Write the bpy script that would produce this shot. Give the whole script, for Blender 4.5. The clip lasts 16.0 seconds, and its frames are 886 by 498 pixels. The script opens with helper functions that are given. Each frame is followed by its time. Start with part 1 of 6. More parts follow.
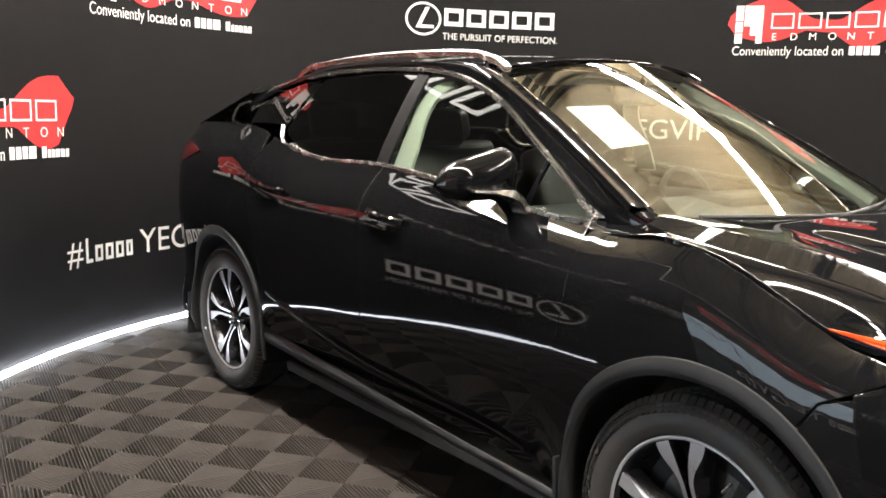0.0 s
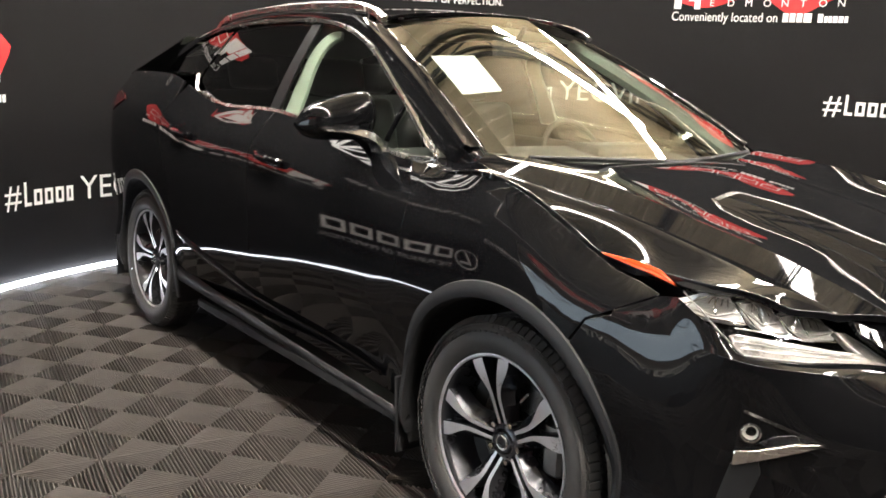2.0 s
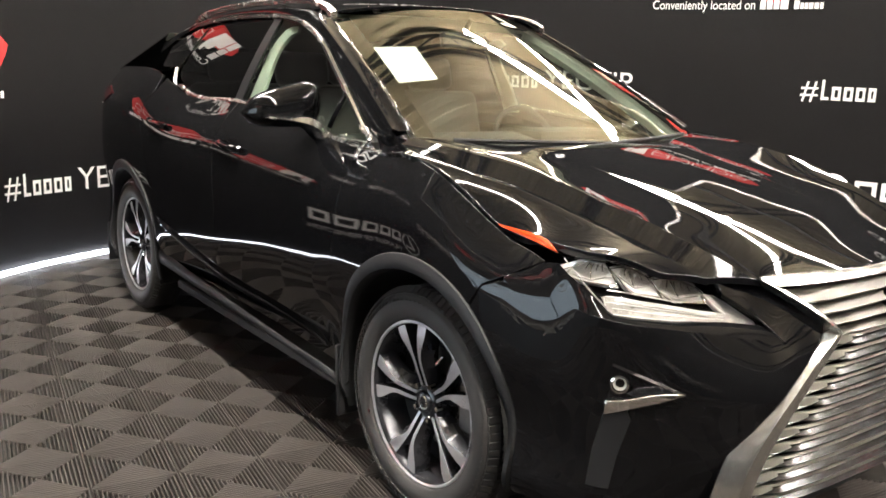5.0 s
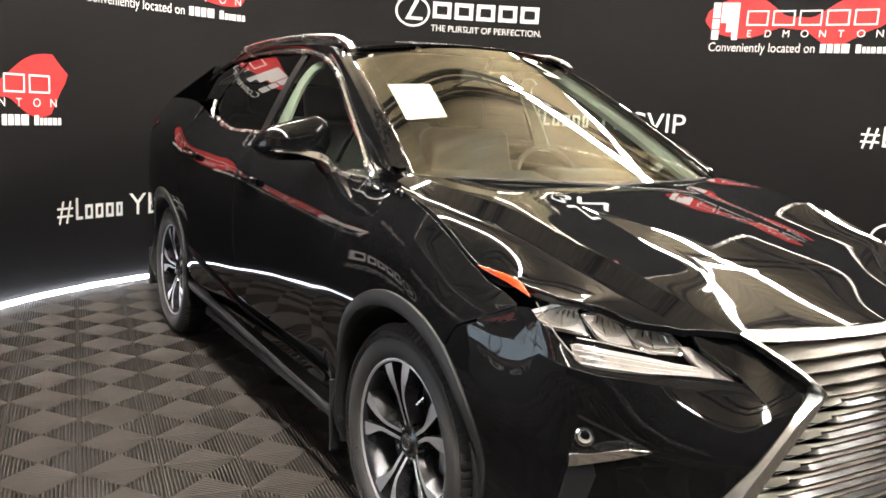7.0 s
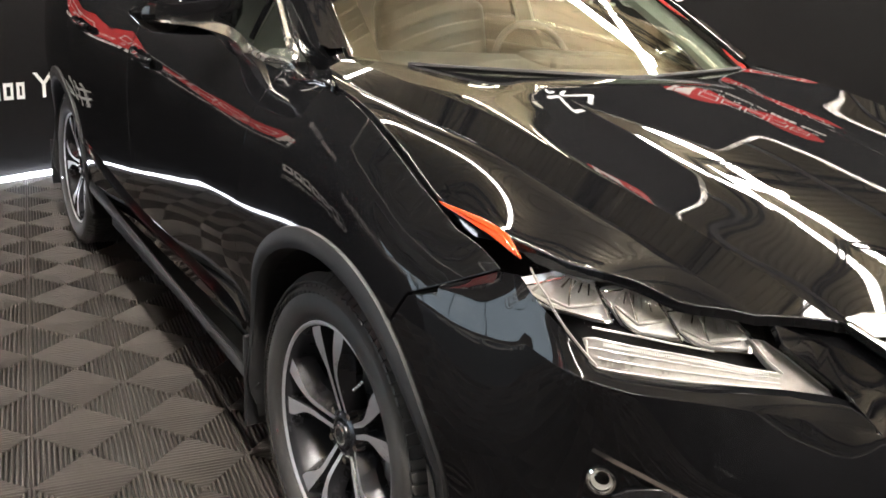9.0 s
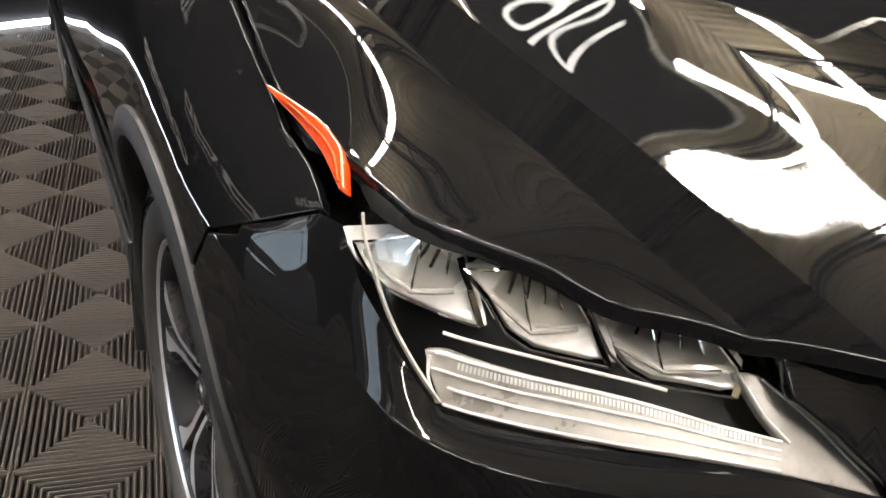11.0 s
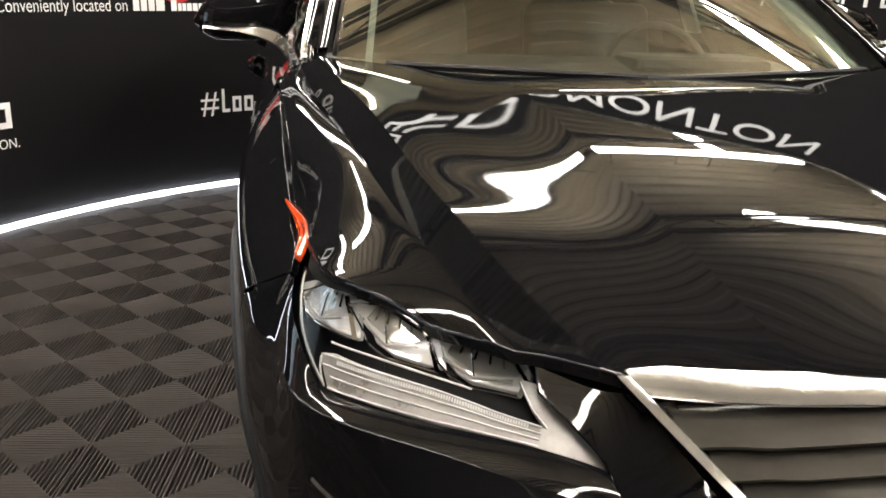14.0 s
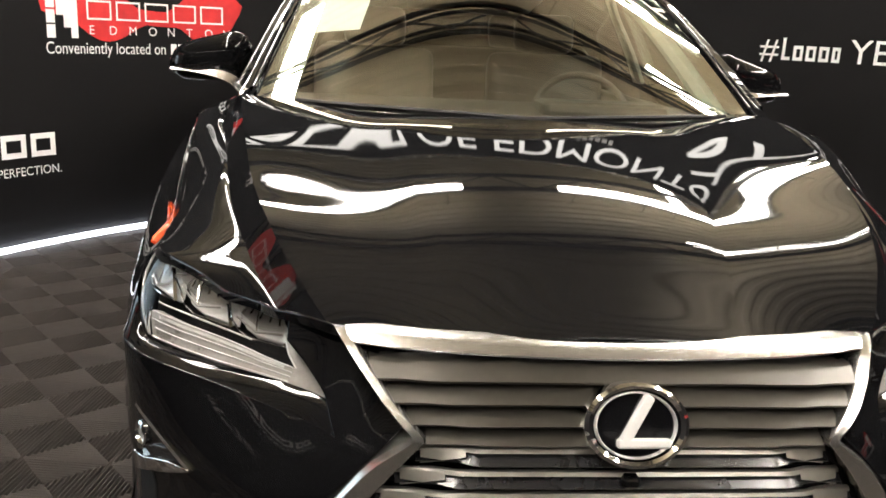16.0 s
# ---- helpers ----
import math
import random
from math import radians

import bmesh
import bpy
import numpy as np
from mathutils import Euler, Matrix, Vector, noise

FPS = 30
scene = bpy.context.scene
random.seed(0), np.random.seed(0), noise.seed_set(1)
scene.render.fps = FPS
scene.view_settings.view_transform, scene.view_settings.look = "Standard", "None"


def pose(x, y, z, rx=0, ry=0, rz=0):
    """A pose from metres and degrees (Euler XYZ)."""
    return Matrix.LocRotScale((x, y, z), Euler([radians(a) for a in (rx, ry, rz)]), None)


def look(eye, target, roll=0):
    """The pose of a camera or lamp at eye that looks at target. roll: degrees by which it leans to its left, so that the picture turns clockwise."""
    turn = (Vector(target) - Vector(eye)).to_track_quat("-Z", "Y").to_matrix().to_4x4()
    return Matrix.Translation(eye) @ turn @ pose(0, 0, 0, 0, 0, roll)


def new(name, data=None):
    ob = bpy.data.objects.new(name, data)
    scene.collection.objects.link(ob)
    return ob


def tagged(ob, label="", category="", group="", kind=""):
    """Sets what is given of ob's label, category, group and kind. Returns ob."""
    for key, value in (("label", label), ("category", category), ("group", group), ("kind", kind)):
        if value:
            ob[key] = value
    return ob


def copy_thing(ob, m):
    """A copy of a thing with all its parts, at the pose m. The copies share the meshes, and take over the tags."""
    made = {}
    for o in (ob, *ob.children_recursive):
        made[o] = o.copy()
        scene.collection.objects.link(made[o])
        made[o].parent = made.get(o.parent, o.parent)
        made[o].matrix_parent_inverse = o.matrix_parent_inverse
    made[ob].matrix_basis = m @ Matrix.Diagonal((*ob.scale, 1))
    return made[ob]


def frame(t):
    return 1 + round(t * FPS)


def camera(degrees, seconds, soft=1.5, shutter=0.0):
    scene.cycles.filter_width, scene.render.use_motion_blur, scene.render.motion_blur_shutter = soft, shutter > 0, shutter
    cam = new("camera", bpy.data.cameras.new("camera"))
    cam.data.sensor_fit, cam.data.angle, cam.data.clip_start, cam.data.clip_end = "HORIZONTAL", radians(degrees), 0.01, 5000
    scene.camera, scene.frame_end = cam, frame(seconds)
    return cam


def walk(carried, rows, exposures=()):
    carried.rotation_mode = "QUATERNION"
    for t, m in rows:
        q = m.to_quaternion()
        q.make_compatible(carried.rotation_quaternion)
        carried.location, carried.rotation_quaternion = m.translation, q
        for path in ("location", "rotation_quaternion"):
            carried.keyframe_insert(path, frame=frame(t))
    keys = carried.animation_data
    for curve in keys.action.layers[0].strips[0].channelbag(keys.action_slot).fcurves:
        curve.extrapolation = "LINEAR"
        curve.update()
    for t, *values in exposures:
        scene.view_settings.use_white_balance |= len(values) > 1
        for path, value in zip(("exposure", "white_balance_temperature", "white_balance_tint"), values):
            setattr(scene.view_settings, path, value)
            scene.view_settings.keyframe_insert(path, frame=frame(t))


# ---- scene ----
cam = camera(55.2, 16.0, 1.65)

PATH = [
    (0, (-2.687, -1.188, 1.438), (-1.446, 0.348, 1.119), 1.7),
    (0.5, (-2.679, -1.33, 1.416), (-1.44, 0.206, 1.091), 2.0),
    (1, (-2.639, -1.44, 1.419), (-1.386, 0.078, 1.069), 2.0),
    (1.5, (-2.521, -1.543, 1.399), (-1.263, -0.035, 1.021), 2.4),
    (2, (-2.45, -1.663, 1.382), (-1.217, -0.137, 0.992), 2.9),
    (2.5, (-2.425, -1.802, 1.373), (-1.226, -0.25, 0.979), 2.9),
    (3, (-2.391, -1.901, 1.388), (-1.227, -0.324, 0.99), 3.0),
    (3.5, (-2.34, -1.932, 1.396), (-1.178, -0.351, 1.01), 2.7),
    (4, (-2.341, -1.978, 1.379), (-1.161, -0.412, 0.984), 2.2),
    (4.2, (-2.35, -1.99, 1.381), (-1.163, -0.433, 0.973), 2.0),
    (6.3, (-2.189, -2.125, 1.388), (-1.069, -0.511, 1.014), 3.2),
    (6.5, (-2.153, -2.143, 1.392), (-1.065, -0.504, 1.034), 3.5),
    (7, (-2.093, -2.153, 1.401), (-1.053, -0.477, 1.065), 3.3),
    (7.5, (-2.054, -2.045, 1.393), (-1.019, -0.371, 1.038), 2.9),
    (8, (-1.958, -1.816, 1.385), (-0.897, -0.175, 0.964), 3.0),
    (8.5, (-1.848, -1.665, 1.368), (-0.757, -0.064, 0.872), 3.7),
    (9, (-1.648, -1.505, 1.355), (-0.565, 0.066, 0.753), 4.5),
    (9.5, (-1.48, -1.352, 1.328), (-0.414, 0.172, 0.592), 5.3),
    (10, (-1.322, -1.171, 1.305), (-0.258, 0.302, 0.47), 7.7),
    (10.2, (-1.249, -1.126, 1.289), (-0.218, 0.349, 0.417), 7.9),
    (12.3, (-0.997, -1.357, 1.246), (-0.402, 0.361, 0.413), 4.8),
    (12.5, (-0.99, -1.38, 1.25), (-0.417, 0.359, 0.444), 4.6),
    (13, (-0.936, -1.491, 1.28), (-0.442, 0.302, 0.544), 3.9),
    (13.5, (-0.863, -1.594, 1.32), (-0.45, 0.249, 0.662), 3.0),
    (14, (-0.817, -1.718, 1.339), (-0.458, 0.156, 0.74), 1.9),
    (14.5, (-0.737, -1.896, 1.36), (-0.418, -0.002, 0.805), 1.5),
    (15, (-0.648, -1.994, 1.365), (-0.347, -0.09, 0.83), 1.7),
    (15.5, (-0.524, -2.075, 1.366), (-0.27, -0.16, 0.848), 2.3),
    (16, (-0.395, -2.145, 1.368), (-0.207, -0.218, 0.867), 2.8),
]
walk(cam, [(t, look(eye, target, roll)) for t, eye, target, roll in PATH], [(0, 0.36), (7, 0.28), (8, 0.26), (10.2, 0.14), (12.3, -0.29), (13.5, -0.62), (16, -0.54)])

# ---- light ----
world = bpy.data.worlds.new("hall_dark")
scene.world = world
world.use_nodes = True
world.node_tree.nodes["Background"].inputs[0].default_value = (0.5, 0.42, 0.32, 1)
world.node_tree.nodes["Background"].inputs[1].default_value = 0.02

CX = 0.015          # the car's centre line
ROOM = (0.42, -0.1, 3.7, 4.58)   # centre and half axes of the oval booth
WALL_TOP, SIDE_TOP = 3.7, 2.75
CEIL = 5.7


# ---- materials ----
def mat_base(name):
    m = bpy.data.materials.new(name)
    m.use_nodes = True
    nt = m.node_tree
    return m, nt, nt.nodes["Principled BSDF"]


def setp(b, **kw):
    names = dict(color="Base Color", rough="Roughness", metal="Metallic", ior="IOR", coat="Coat Weight", coat_rough="Coat Roughness",
                 spec="Specular IOR Level", sheen="Sheen Weight", emit="Emission Color", emit_s="Emission Strength", trans="Transmission Weight", alpha="Alpha")
    for k, v in kw.items():
        s = b.inputs[names[k]]
        s.default_value = (*v, 1) if isinstance(v, tuple) else v


def node(nt, kind, **kw):
    n = nt.nodes.new(kind)
    for k, v in kw.items():
        n.inputs[k].default_value = v
    return n


def vary(nt, b, c0, c1, scale=8.0, fine=90.0, rough=(0.4, 0.6), bump=0.0, bump_scale=200.0, stretch=None):
    """Colour and gloss that vary at a large and a fine scale, and a fine relief."""
    co = nt.nodes.new("ShaderNodeTexCoord")
    src = co.outputs["Object"]
    if stretch:
        mp = nt.nodes.new("ShaderNodeMapping")
        mp.inputs["Scale"].default_value = stretch
        nt.links.new(src, mp.inputs["Vector"])
        src = mp.outputs["Vector"]
    a, f = node(nt, "ShaderNodeTexNoise", Scale=scale, Detail=4.0), node(nt, "ShaderNodeTexNoise", Scale=fine, Detail=3.0)
    nt.links.new(src, a.inputs["Vector"])
    nt.links.new(src, f.inputs["Vector"])
    mx = nt.nodes.new("ShaderNodeMath")
    mx.operation = "MULTIPLY_ADD"
    mx.inputs[1].default_value = 0.35
    nt.links.new(f.outputs["Fac"], mx.inputs[0])
    nt.links.new(a.outputs["Fac"], mx.inputs[2])
    ramp = nt.nodes.new("ShaderNodeValToRGB")
    ramp.color_ramp.elements[0].position, ramp.color_ramp.elements[1].position = 0.45, 0.95
    ramp.color_ramp.elements[0].color, ramp.color_ramp.elements[1].color = (*c0, 1), (*c1, 1)
    nt.links.new(mx.outputs[0], ramp.inputs[0])
    nt.links.new(ramp.outputs[0], b.inputs["Base Color"])
    mr = nt.nodes.new("ShaderNodeMapRange")
    mr.inputs["From Min"].default_value, mr.inputs["From Max"].default_value = 0.45, 0.95
    mr.inputs["To Min"].default_value, mr.inputs["To Max"].default_value = rough
    nt.links.new(mx.outputs[0], mr.inputs["Value"])
    nt.links.new(mr.outputs[0], b.inputs["Roughness"])
    if bump:
        bn = node(nt, "ShaderNodeTexNoise", Scale=bump_scale, Detail=2.0)
        nt.links.new(src, bn.inputs["Vector"])
        bp = nt.nodes.new("ShaderNodeBump")
        bp.inputs["Strength"].default_value, bp.inputs["Distance"].default_value = bump, 0.002
        nt.links.new(bn.outputs["Fac"], bp.inputs["Height"])
        nt.links.new(bp.outputs["Normal"], b.inputs["Normal"])


def simple(name, c0, c1=None, rough=(0.4, 0.55), metal=0.0, bump=0.0, scale=8.0, fine=90.0, bump_scale=200.0, stretch=None, **kw):
    m, nt, b = mat_base(name)
    vary(nt, b, c0, c1 or tuple(v * 1.3 for v in c0), scale, fine, rough, bump, bump_scale, stretch)
    setp(b, metal=metal, **kw)
    return m


def glow(name, color, strength):
    m, nt, b = mat_base(name)
    setp(b, color=(0.8, 0.8, 0.8), emit=color, emit_s=strength)
    return m


def glass(name, tint, f0=0.04, rough=0.0, coat=(1, 1, 1)):
    """A thin pane: what lies behind, tinted, under the mirror image that its surface gives."""
    m = bpy.data.materials.new(name)
    m.use_nodes = True
    nt = m.node_tree
    nt.nodes.clear()
    out, mix = nt.nodes.new("ShaderNodeOutputMaterial"), nt.nodes.new("ShaderNodeMixShader")
    tr, gl, fr = nt.nodes.new("ShaderNodeBsdfTransparent"), nt.nodes.new("ShaderNodeBsdfGlossy"), nt.nodes.new("ShaderNodeLayerWeight")
    tr.inputs[0].default_value = (*tint, 1)
    gl.inputs["Color"].default_value = (*coat, 1)
    gl.inputs["Roughness"].default_value = rough
    fr.inputs["Blend"].default_value = 0.5
    pw, ml = nt.nodes.new("ShaderNodeMath"), nt.nodes.new("ShaderNodeMath")
    pw.operation, ml.operation = "POWER", "MULTIPLY_ADD"
    pw.inputs[1].default_value = 5.0
    ml.inputs[1].default_value, ml.inputs[2].default_value = 1 - f0, f0
    nt.links.new(fr.outputs["Facing"], pw.inputs[0])
    nt.links.new(pw.outputs[0], ml.inputs[0])
    nt.links.new(ml.outputs[0], mix.inputs[0])
    nt.links.new(tr.outputs[0], mix.inputs[1])
    nt.links.new(gl.outputs[0], mix.inputs[2])
    nt.links.new(mix.outputs[0], out.inputs[0])
    return m


def paint_mat():
    m, nt, b = mat_base("black_paint")
    setp(b, color=(0.004, 0.004, 0.0045), rough=0.05, coat=1.0, coat_rough=0.012, spec=0.0)
    b.inputs["Coat IOR"].default_value = 1.335
    co = nt.nodes.new("ShaderNodeTexCoord")
    n1, n2 = node(nt, "ShaderNodeTexNoise", Scale=3.0, Detail=5.0), node(nt, "ShaderNodeTexNoise", Scale=420.0, Detail=1.0)
    nt.links.new(co.outputs["Object"], n1.inputs["Vector"])
    nt.links.new(co.outputs["Object"], n2.inputs["Vector"])
    mr = nt.nodes.new("ShaderNodeMapRange")
    mr.inputs["From Min"].default_value, mr.inputs["From Max"].default_value = 0.3, 0.7
    mr.inputs["To Min"].default_value, mr.inputs["To Max"].default_value = 0.006, 0.03
    nt.links.new(n1.outputs["Fac"], mr.inputs["Value"])
    nt.links.new(mr.outputs[0], b.inputs["Coat Roughness"])
    bp = nt.nodes.new("ShaderNodeBump")
    bp.inputs["Strength"].default_value, bp.inputs["Distance"].default_value = 0.02, 0.0004
    nt.links.new(n2.outputs["Fac"], bp.inputs["Height"])
    nt.links.new(bp.outputs["Normal"], b.inputs["Coat Normal"])
    return m


PAINT = paint_mat()
CHROME = simple("chrome", (0.78, 0.76, 0.73), (0.86, 0.85, 0.83), rough=(0.04, 0.1), metal=1.0)
SATIN = simple("satin_metal", (0.62, 0.6, 0.57), (0.72, 0.7, 0.66), rough=(0.22, 0.3), metal=1.0)
SLATGREY = simple("slat_champagne", (0.05, 0.046, 0.038), (0.066, 0.061, 0.051), rough=(0.3, 0.4), metal=0.65)
BADGESILVER = simple("badge_silver", (0.7, 0.69, 0.67), (0.8, 0.79, 0.77), rough=(0.25, 0.38), metal=0.25)
# paler than the black slats, to carry the gleam on their turned ends
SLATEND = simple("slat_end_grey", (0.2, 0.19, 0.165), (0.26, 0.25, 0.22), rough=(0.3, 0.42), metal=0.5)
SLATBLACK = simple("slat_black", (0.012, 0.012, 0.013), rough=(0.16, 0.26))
PLASTIC = simple("grained_plastic", (0.01, 0.01, 0.0105), (0.016, 0.016, 0.017), rough=(0.45, 0.6), spec=0.3, bump=0.25, bump_scale=700.0)
DARK = simple("dark_liner", (0.008, 0.008, 0.008), rough=(0.7, 0.9))
MATTBLACK = simple("matt_black", (0.003, 0.003, 0.003), rough=(0.7, 0.85), spec=0.08)
GLOSSBLACK = simple("gloss_black", (0.003, 0.003, 0.0035), rough=(0.05, 0.1))
RUBBER = simple("tyre_rubber", (0.023, 0.021, 0.0195), (0.039, 0.036, 0.033), rough=(0.5, 0.7), bump=0.3, bump_scale=350.0)
MACHINED = simple("machined_alloy", (0.62, 0.62, 0.64), (0.74, 0.74, 0.76), rough=(0.26, 0.38), metal=0.8, fine=300.0)
WHEELDARK = simple("wheel_dark", (0.03, 0.03, 0.033), (0.045, 0.045, 0.05), rough=(0.2, 0.32), metal=0.6)
DISC = simple("brake_disc", (0.3, 0.29, 0.28), (0.4, 0.39, 0.37), rough=(0.3, 0.45), metal=1.0)
REFLECTOR = simple("lamp_reflector", (0.74, 0.73, 0.7), (0.86, 0.85, 0.83), rough=(0.1, 0.22), metal=0.28, scale=40.0, fine=200.0)
DRLMAT = simple("lamp_light_guide", (0.26, 0.245, 0.225), (0.38, 0.365, 0.34), rough=(0.25, 0.42), metal=0.2, coat=0.1, scale=30.0, fine=160.0)
AMBER = simple("amber_lens", (0.36, 0.03, 0.004), (0.46, 0.05, 0.006), rough=(0.08, 0.15), coat=1.0)
REDLENS = simple("red_lens", (0.05, 0.003, 0.004), (0.09, 0.006, 0.007), rough=(0.06, 0.12), coat=1.0)
WSGLASS = glass("windscreen_glass", (0.8, 0.86, 0.79), 0.29, coat=(1.0, 0.95, 0.82))
SIDEGLASS = glass("front_door_glass", (0.62, 0.68, 0.63), 0.055)
PRIVACY = glass("privacy_glass", (0.05, 0.052, 0.05), 0.055)
LENS = glass("lamp_lens", (0.95, 0.95, 0.95), 0.009)
SMOKE = glass("inner_lamp_glass", (0.72, 0.71, 0.69), 0.08)
LAMPBLACK = simple("lamp_housing_black", (0.006, 0.006, 0.0065), rough=(0.4, 0.55), spec=0.12)
PAPER = simple("paper", (0.78, 0.77, 0.74), (0.84, 0.83, 0.8), rough=(0.6, 0.8))
CABIN = simple("cabin_black", (0.02, 0.019, 0.018), (0.035, 0.033, 0.03), rough=(0.5, 0.7), bump=0.15, bump_scale=500.0)
LEATHER = simple("black_leather", (0.018, 0.017, 0.016), (0.03, 0.028, 0.026), rough=(0.35, 0.5), bump=0.3, bump_scale=260.0)
HEADLINER = simple("headliner_cloth", (0.36, 0.385, 0.33), (0.43, 0.455, 0.395), rough=(0.85, 0.95), bump=0.2, bump_scale=900.0)
FABRIC = simple("printed_banner_cloth", (0.0036, 0.0033, 0.0037), (0.0053, 0.0049, 0.0053), rough=(0.5, 0.68), bump=0.2, bump_scale=1400.0, scale=1.5, spec=0.18)
INK = simple("white_print", (0.84, 0.83, 0.81), (0.9, 0.89, 0.87), rough=(0.55, 0.7), bump=0.2, bump_scale=1400.0)
REDINK = simple("red_print", (0.5, 0.012, 0.014), (0.72, 0.03, 0.03), rough=(0.5, 0.65), scale=9.0, fine=26.0, bump=0.2, bump_scale=1400.0)
LED = glow("led_strip_light", (0.86, 0.9, 1.0), 18.0)
TUBE = glow("fluorescent_tube", (1.0, 0.93, 0.85), 160.0)
TILE = simple("floor_tile_plastic", (0.0295, 0.025, 0.022), (0.045, 0.038, 0.0335), rough=(0.5, 0.7), spec=0.25, scale=2.0, fine=60.0, bump=0.12, bump_scale=900.0)
# darkened far below concrete grey so that the gaps between tile ribs look deep
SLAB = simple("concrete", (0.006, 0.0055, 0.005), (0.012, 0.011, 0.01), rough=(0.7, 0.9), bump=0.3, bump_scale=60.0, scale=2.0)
DECK = simple("deck_steel", (0.285, 0.24, 0.165), (0.37, 0.315, 0.215), rough=(0.45, 0.6), scale=0.6, fine=6.0)
STEEL = simple("truss_steel", (0.015, 0.013, 0.012), (0.03, 0.026, 0.023), rough=(0.5, 0.7), scale=3.0)
FRAMEMETAL = simple("bright_frame_metal", (0.5, 0.485, 0.455), (0.58, 0.565, 0.53), rough=(0.2, 0.28), metal=0.95, scale=3.0, fine=20.0)
# glow added to the header letters so that the bonnet mirrors them brightly
HEADERGLOW = glow("header_letter_glow", (1.0, 0.96, 0.9), 5.0)
DAYLIGHT = glow("overcast_daylight", (0.74, 0.86, 1.0), 6.0)
PANE = glass("window_glass", (0.9, 0.93, 0.93), 0.04)
BLOCKWALL = simple("hall_wall_paint", (0.3, 0.28, 0.25), (0.36, 0.34, 0.3), rough=(0.7, 0.85), scale=0.7, bump=0.2, bump_scale=30.0)


# ---- building helpers ----
def add_mesh(name, verts, faces, mat, parent=None, normals=None, label="", smooth=True, mirror=False):
    """One mesh object. mirror: the same piece on the car's other flank."""
    v = np.asarray(verts, float).reshape(-1, 3).copy()
    if mirror:
        v[:, 0] = 2 * CX - v[:, 0]
        faces = [tuple(reversed(f)) for f in faces]
        if normals is not None:
            normals = np.asarray(normals) * (-1, 1, 1)
    me = bpy.data.meshes.new(name)
    me.from_pydata([tuple(p) for p in v], [], [tuple(int(i) for i in f) for f in faces])
    me.update()
    if smooth:
        me.polygons.foreach_set("use_smooth", [True] * len(me.polygons))
    if normals is not None:
        me.normals_split_custom_set_from_vertices([tuple(n) for n in normals])
    me.materials.append(mat)
    ob = new(name, me)
    if parent is not None:
        ob.parent = parent
    if label:
        tagged(ob, label)
    return ob


def part(name, bm, mat, parent, label="", smooth=False, mirror=False):
    """Links a bmesh as one mesh object under a thing or a part."""
    if mirror:
        bmesh.ops.scale(bm, vec=(-1, 1, 1), verts=bm.verts)
        bmesh.ops.translate(bm, vec=(2 * CX, 0, 0), verts=bm.verts)
        bmesh.ops.reverse_faces(bm, faces=bm.faces)
    me = bpy.data.meshes.new(name)
    bm.to_mesh(me)
    bm.free()
    if smooth:
        me.polygons.foreach_set("use_smooth", [True] * len(me.polygons))
    me.materials.append(mat)
    ob = new(name, me)
    if parent is not None:
        ob.parent = parent
    if label:
        tagged(ob, label)
    return ob


def box(bm, size, m, bevel=0.0, seg=1):
    r = bmesh.ops.create_cube(bm, size=1.0)
    vs = r["verts"]
    bmesh.ops.scale(bm, vec=size, verts=vs)
    if bevel:
        es = list({e for v in vs for e in v.link_edges})
        q = bmesh.ops.bevel(bm, geom=es, offset=bevel, segments=seg, affect="EDGES", profile=0.5)
        vs = list({v for f in q["faces"] for v in f.verts} | {v for v in vs if v.is_valid})
    bmesh.ops.transform(bm, matrix=m, verts=vs)


def rod(bm, a, b, r, seg=8):
    a, b = Vector(a), Vector(b)
    q = bmesh.ops.create_cone(bm, cap_ends=True, segments=seg, radius1=r, radius2=r, depth=(b - a).length)
    bmesh.ops.transform(bm, matrix=Matrix.Translation((a + b) / 2) @ (b - a).to_track_quat("Z", "Y").to_matrix().to_4x4(), verts=q["verts"])


class Curve:
    """A smooth curve y(x) through a few stations; straight beyond its ends."""

    def __init__(self, *pts):
        self.x, self.y = (np.array(a, float) for a in zip(*pts))
        x, y, n = self.x, self.y, len(pts)
        h = np.diff(x)
        A, r = np.eye(n), np.zeros(n)
        for i in range(1, n - 1):
            A[i, i - 1:i + 2] = h[i - 1], 2 * (h[i - 1] + h[i]), h[i]
            r[i] = 6 * ((y[i + 1] - y[i]) / h[i] - (y[i] - y[i - 1]) / h[i - 1])
        self.m = np.linalg.solve(A, r)

    def __call__(self, q):
        q = np.asarray(q, float)
        x, y, m = self.x, self.y, self.m
        i = np.clip(np.searchsorted(x, q) - 1, 0, len(x) - 2)
        h = x[i + 1] - x[i]
        a, b = (x[i + 1] - q) / h, (q - x[i]) / h
        inside = a * y[i] + b * y[i + 1] + ((a**3 - a) * m[i] + (b**3 - b) * m[i + 1]) * h * h / 6
        s0 = (y[1] - y[0]) / (x[1] - x[0]) - (x[1] - x[0]) * m[1] / 6
        s1 = (y[-1] - y[-2]) / (x[-1] - x[-2]) + (x[-1] - x[-2]) * m[-2] / 6
        return np.where(q < x[0], y[0] + s0 * (q - x[0]), np.where(q > x[-1], y[-1] + s1 * (q - x[-1]), inside))


def smoothstep(q, a, b):
    t = np.clip((np.asarray(q, float) - a) / (b - a), 0, 1)
    return t * t * (3 - 2 * t)


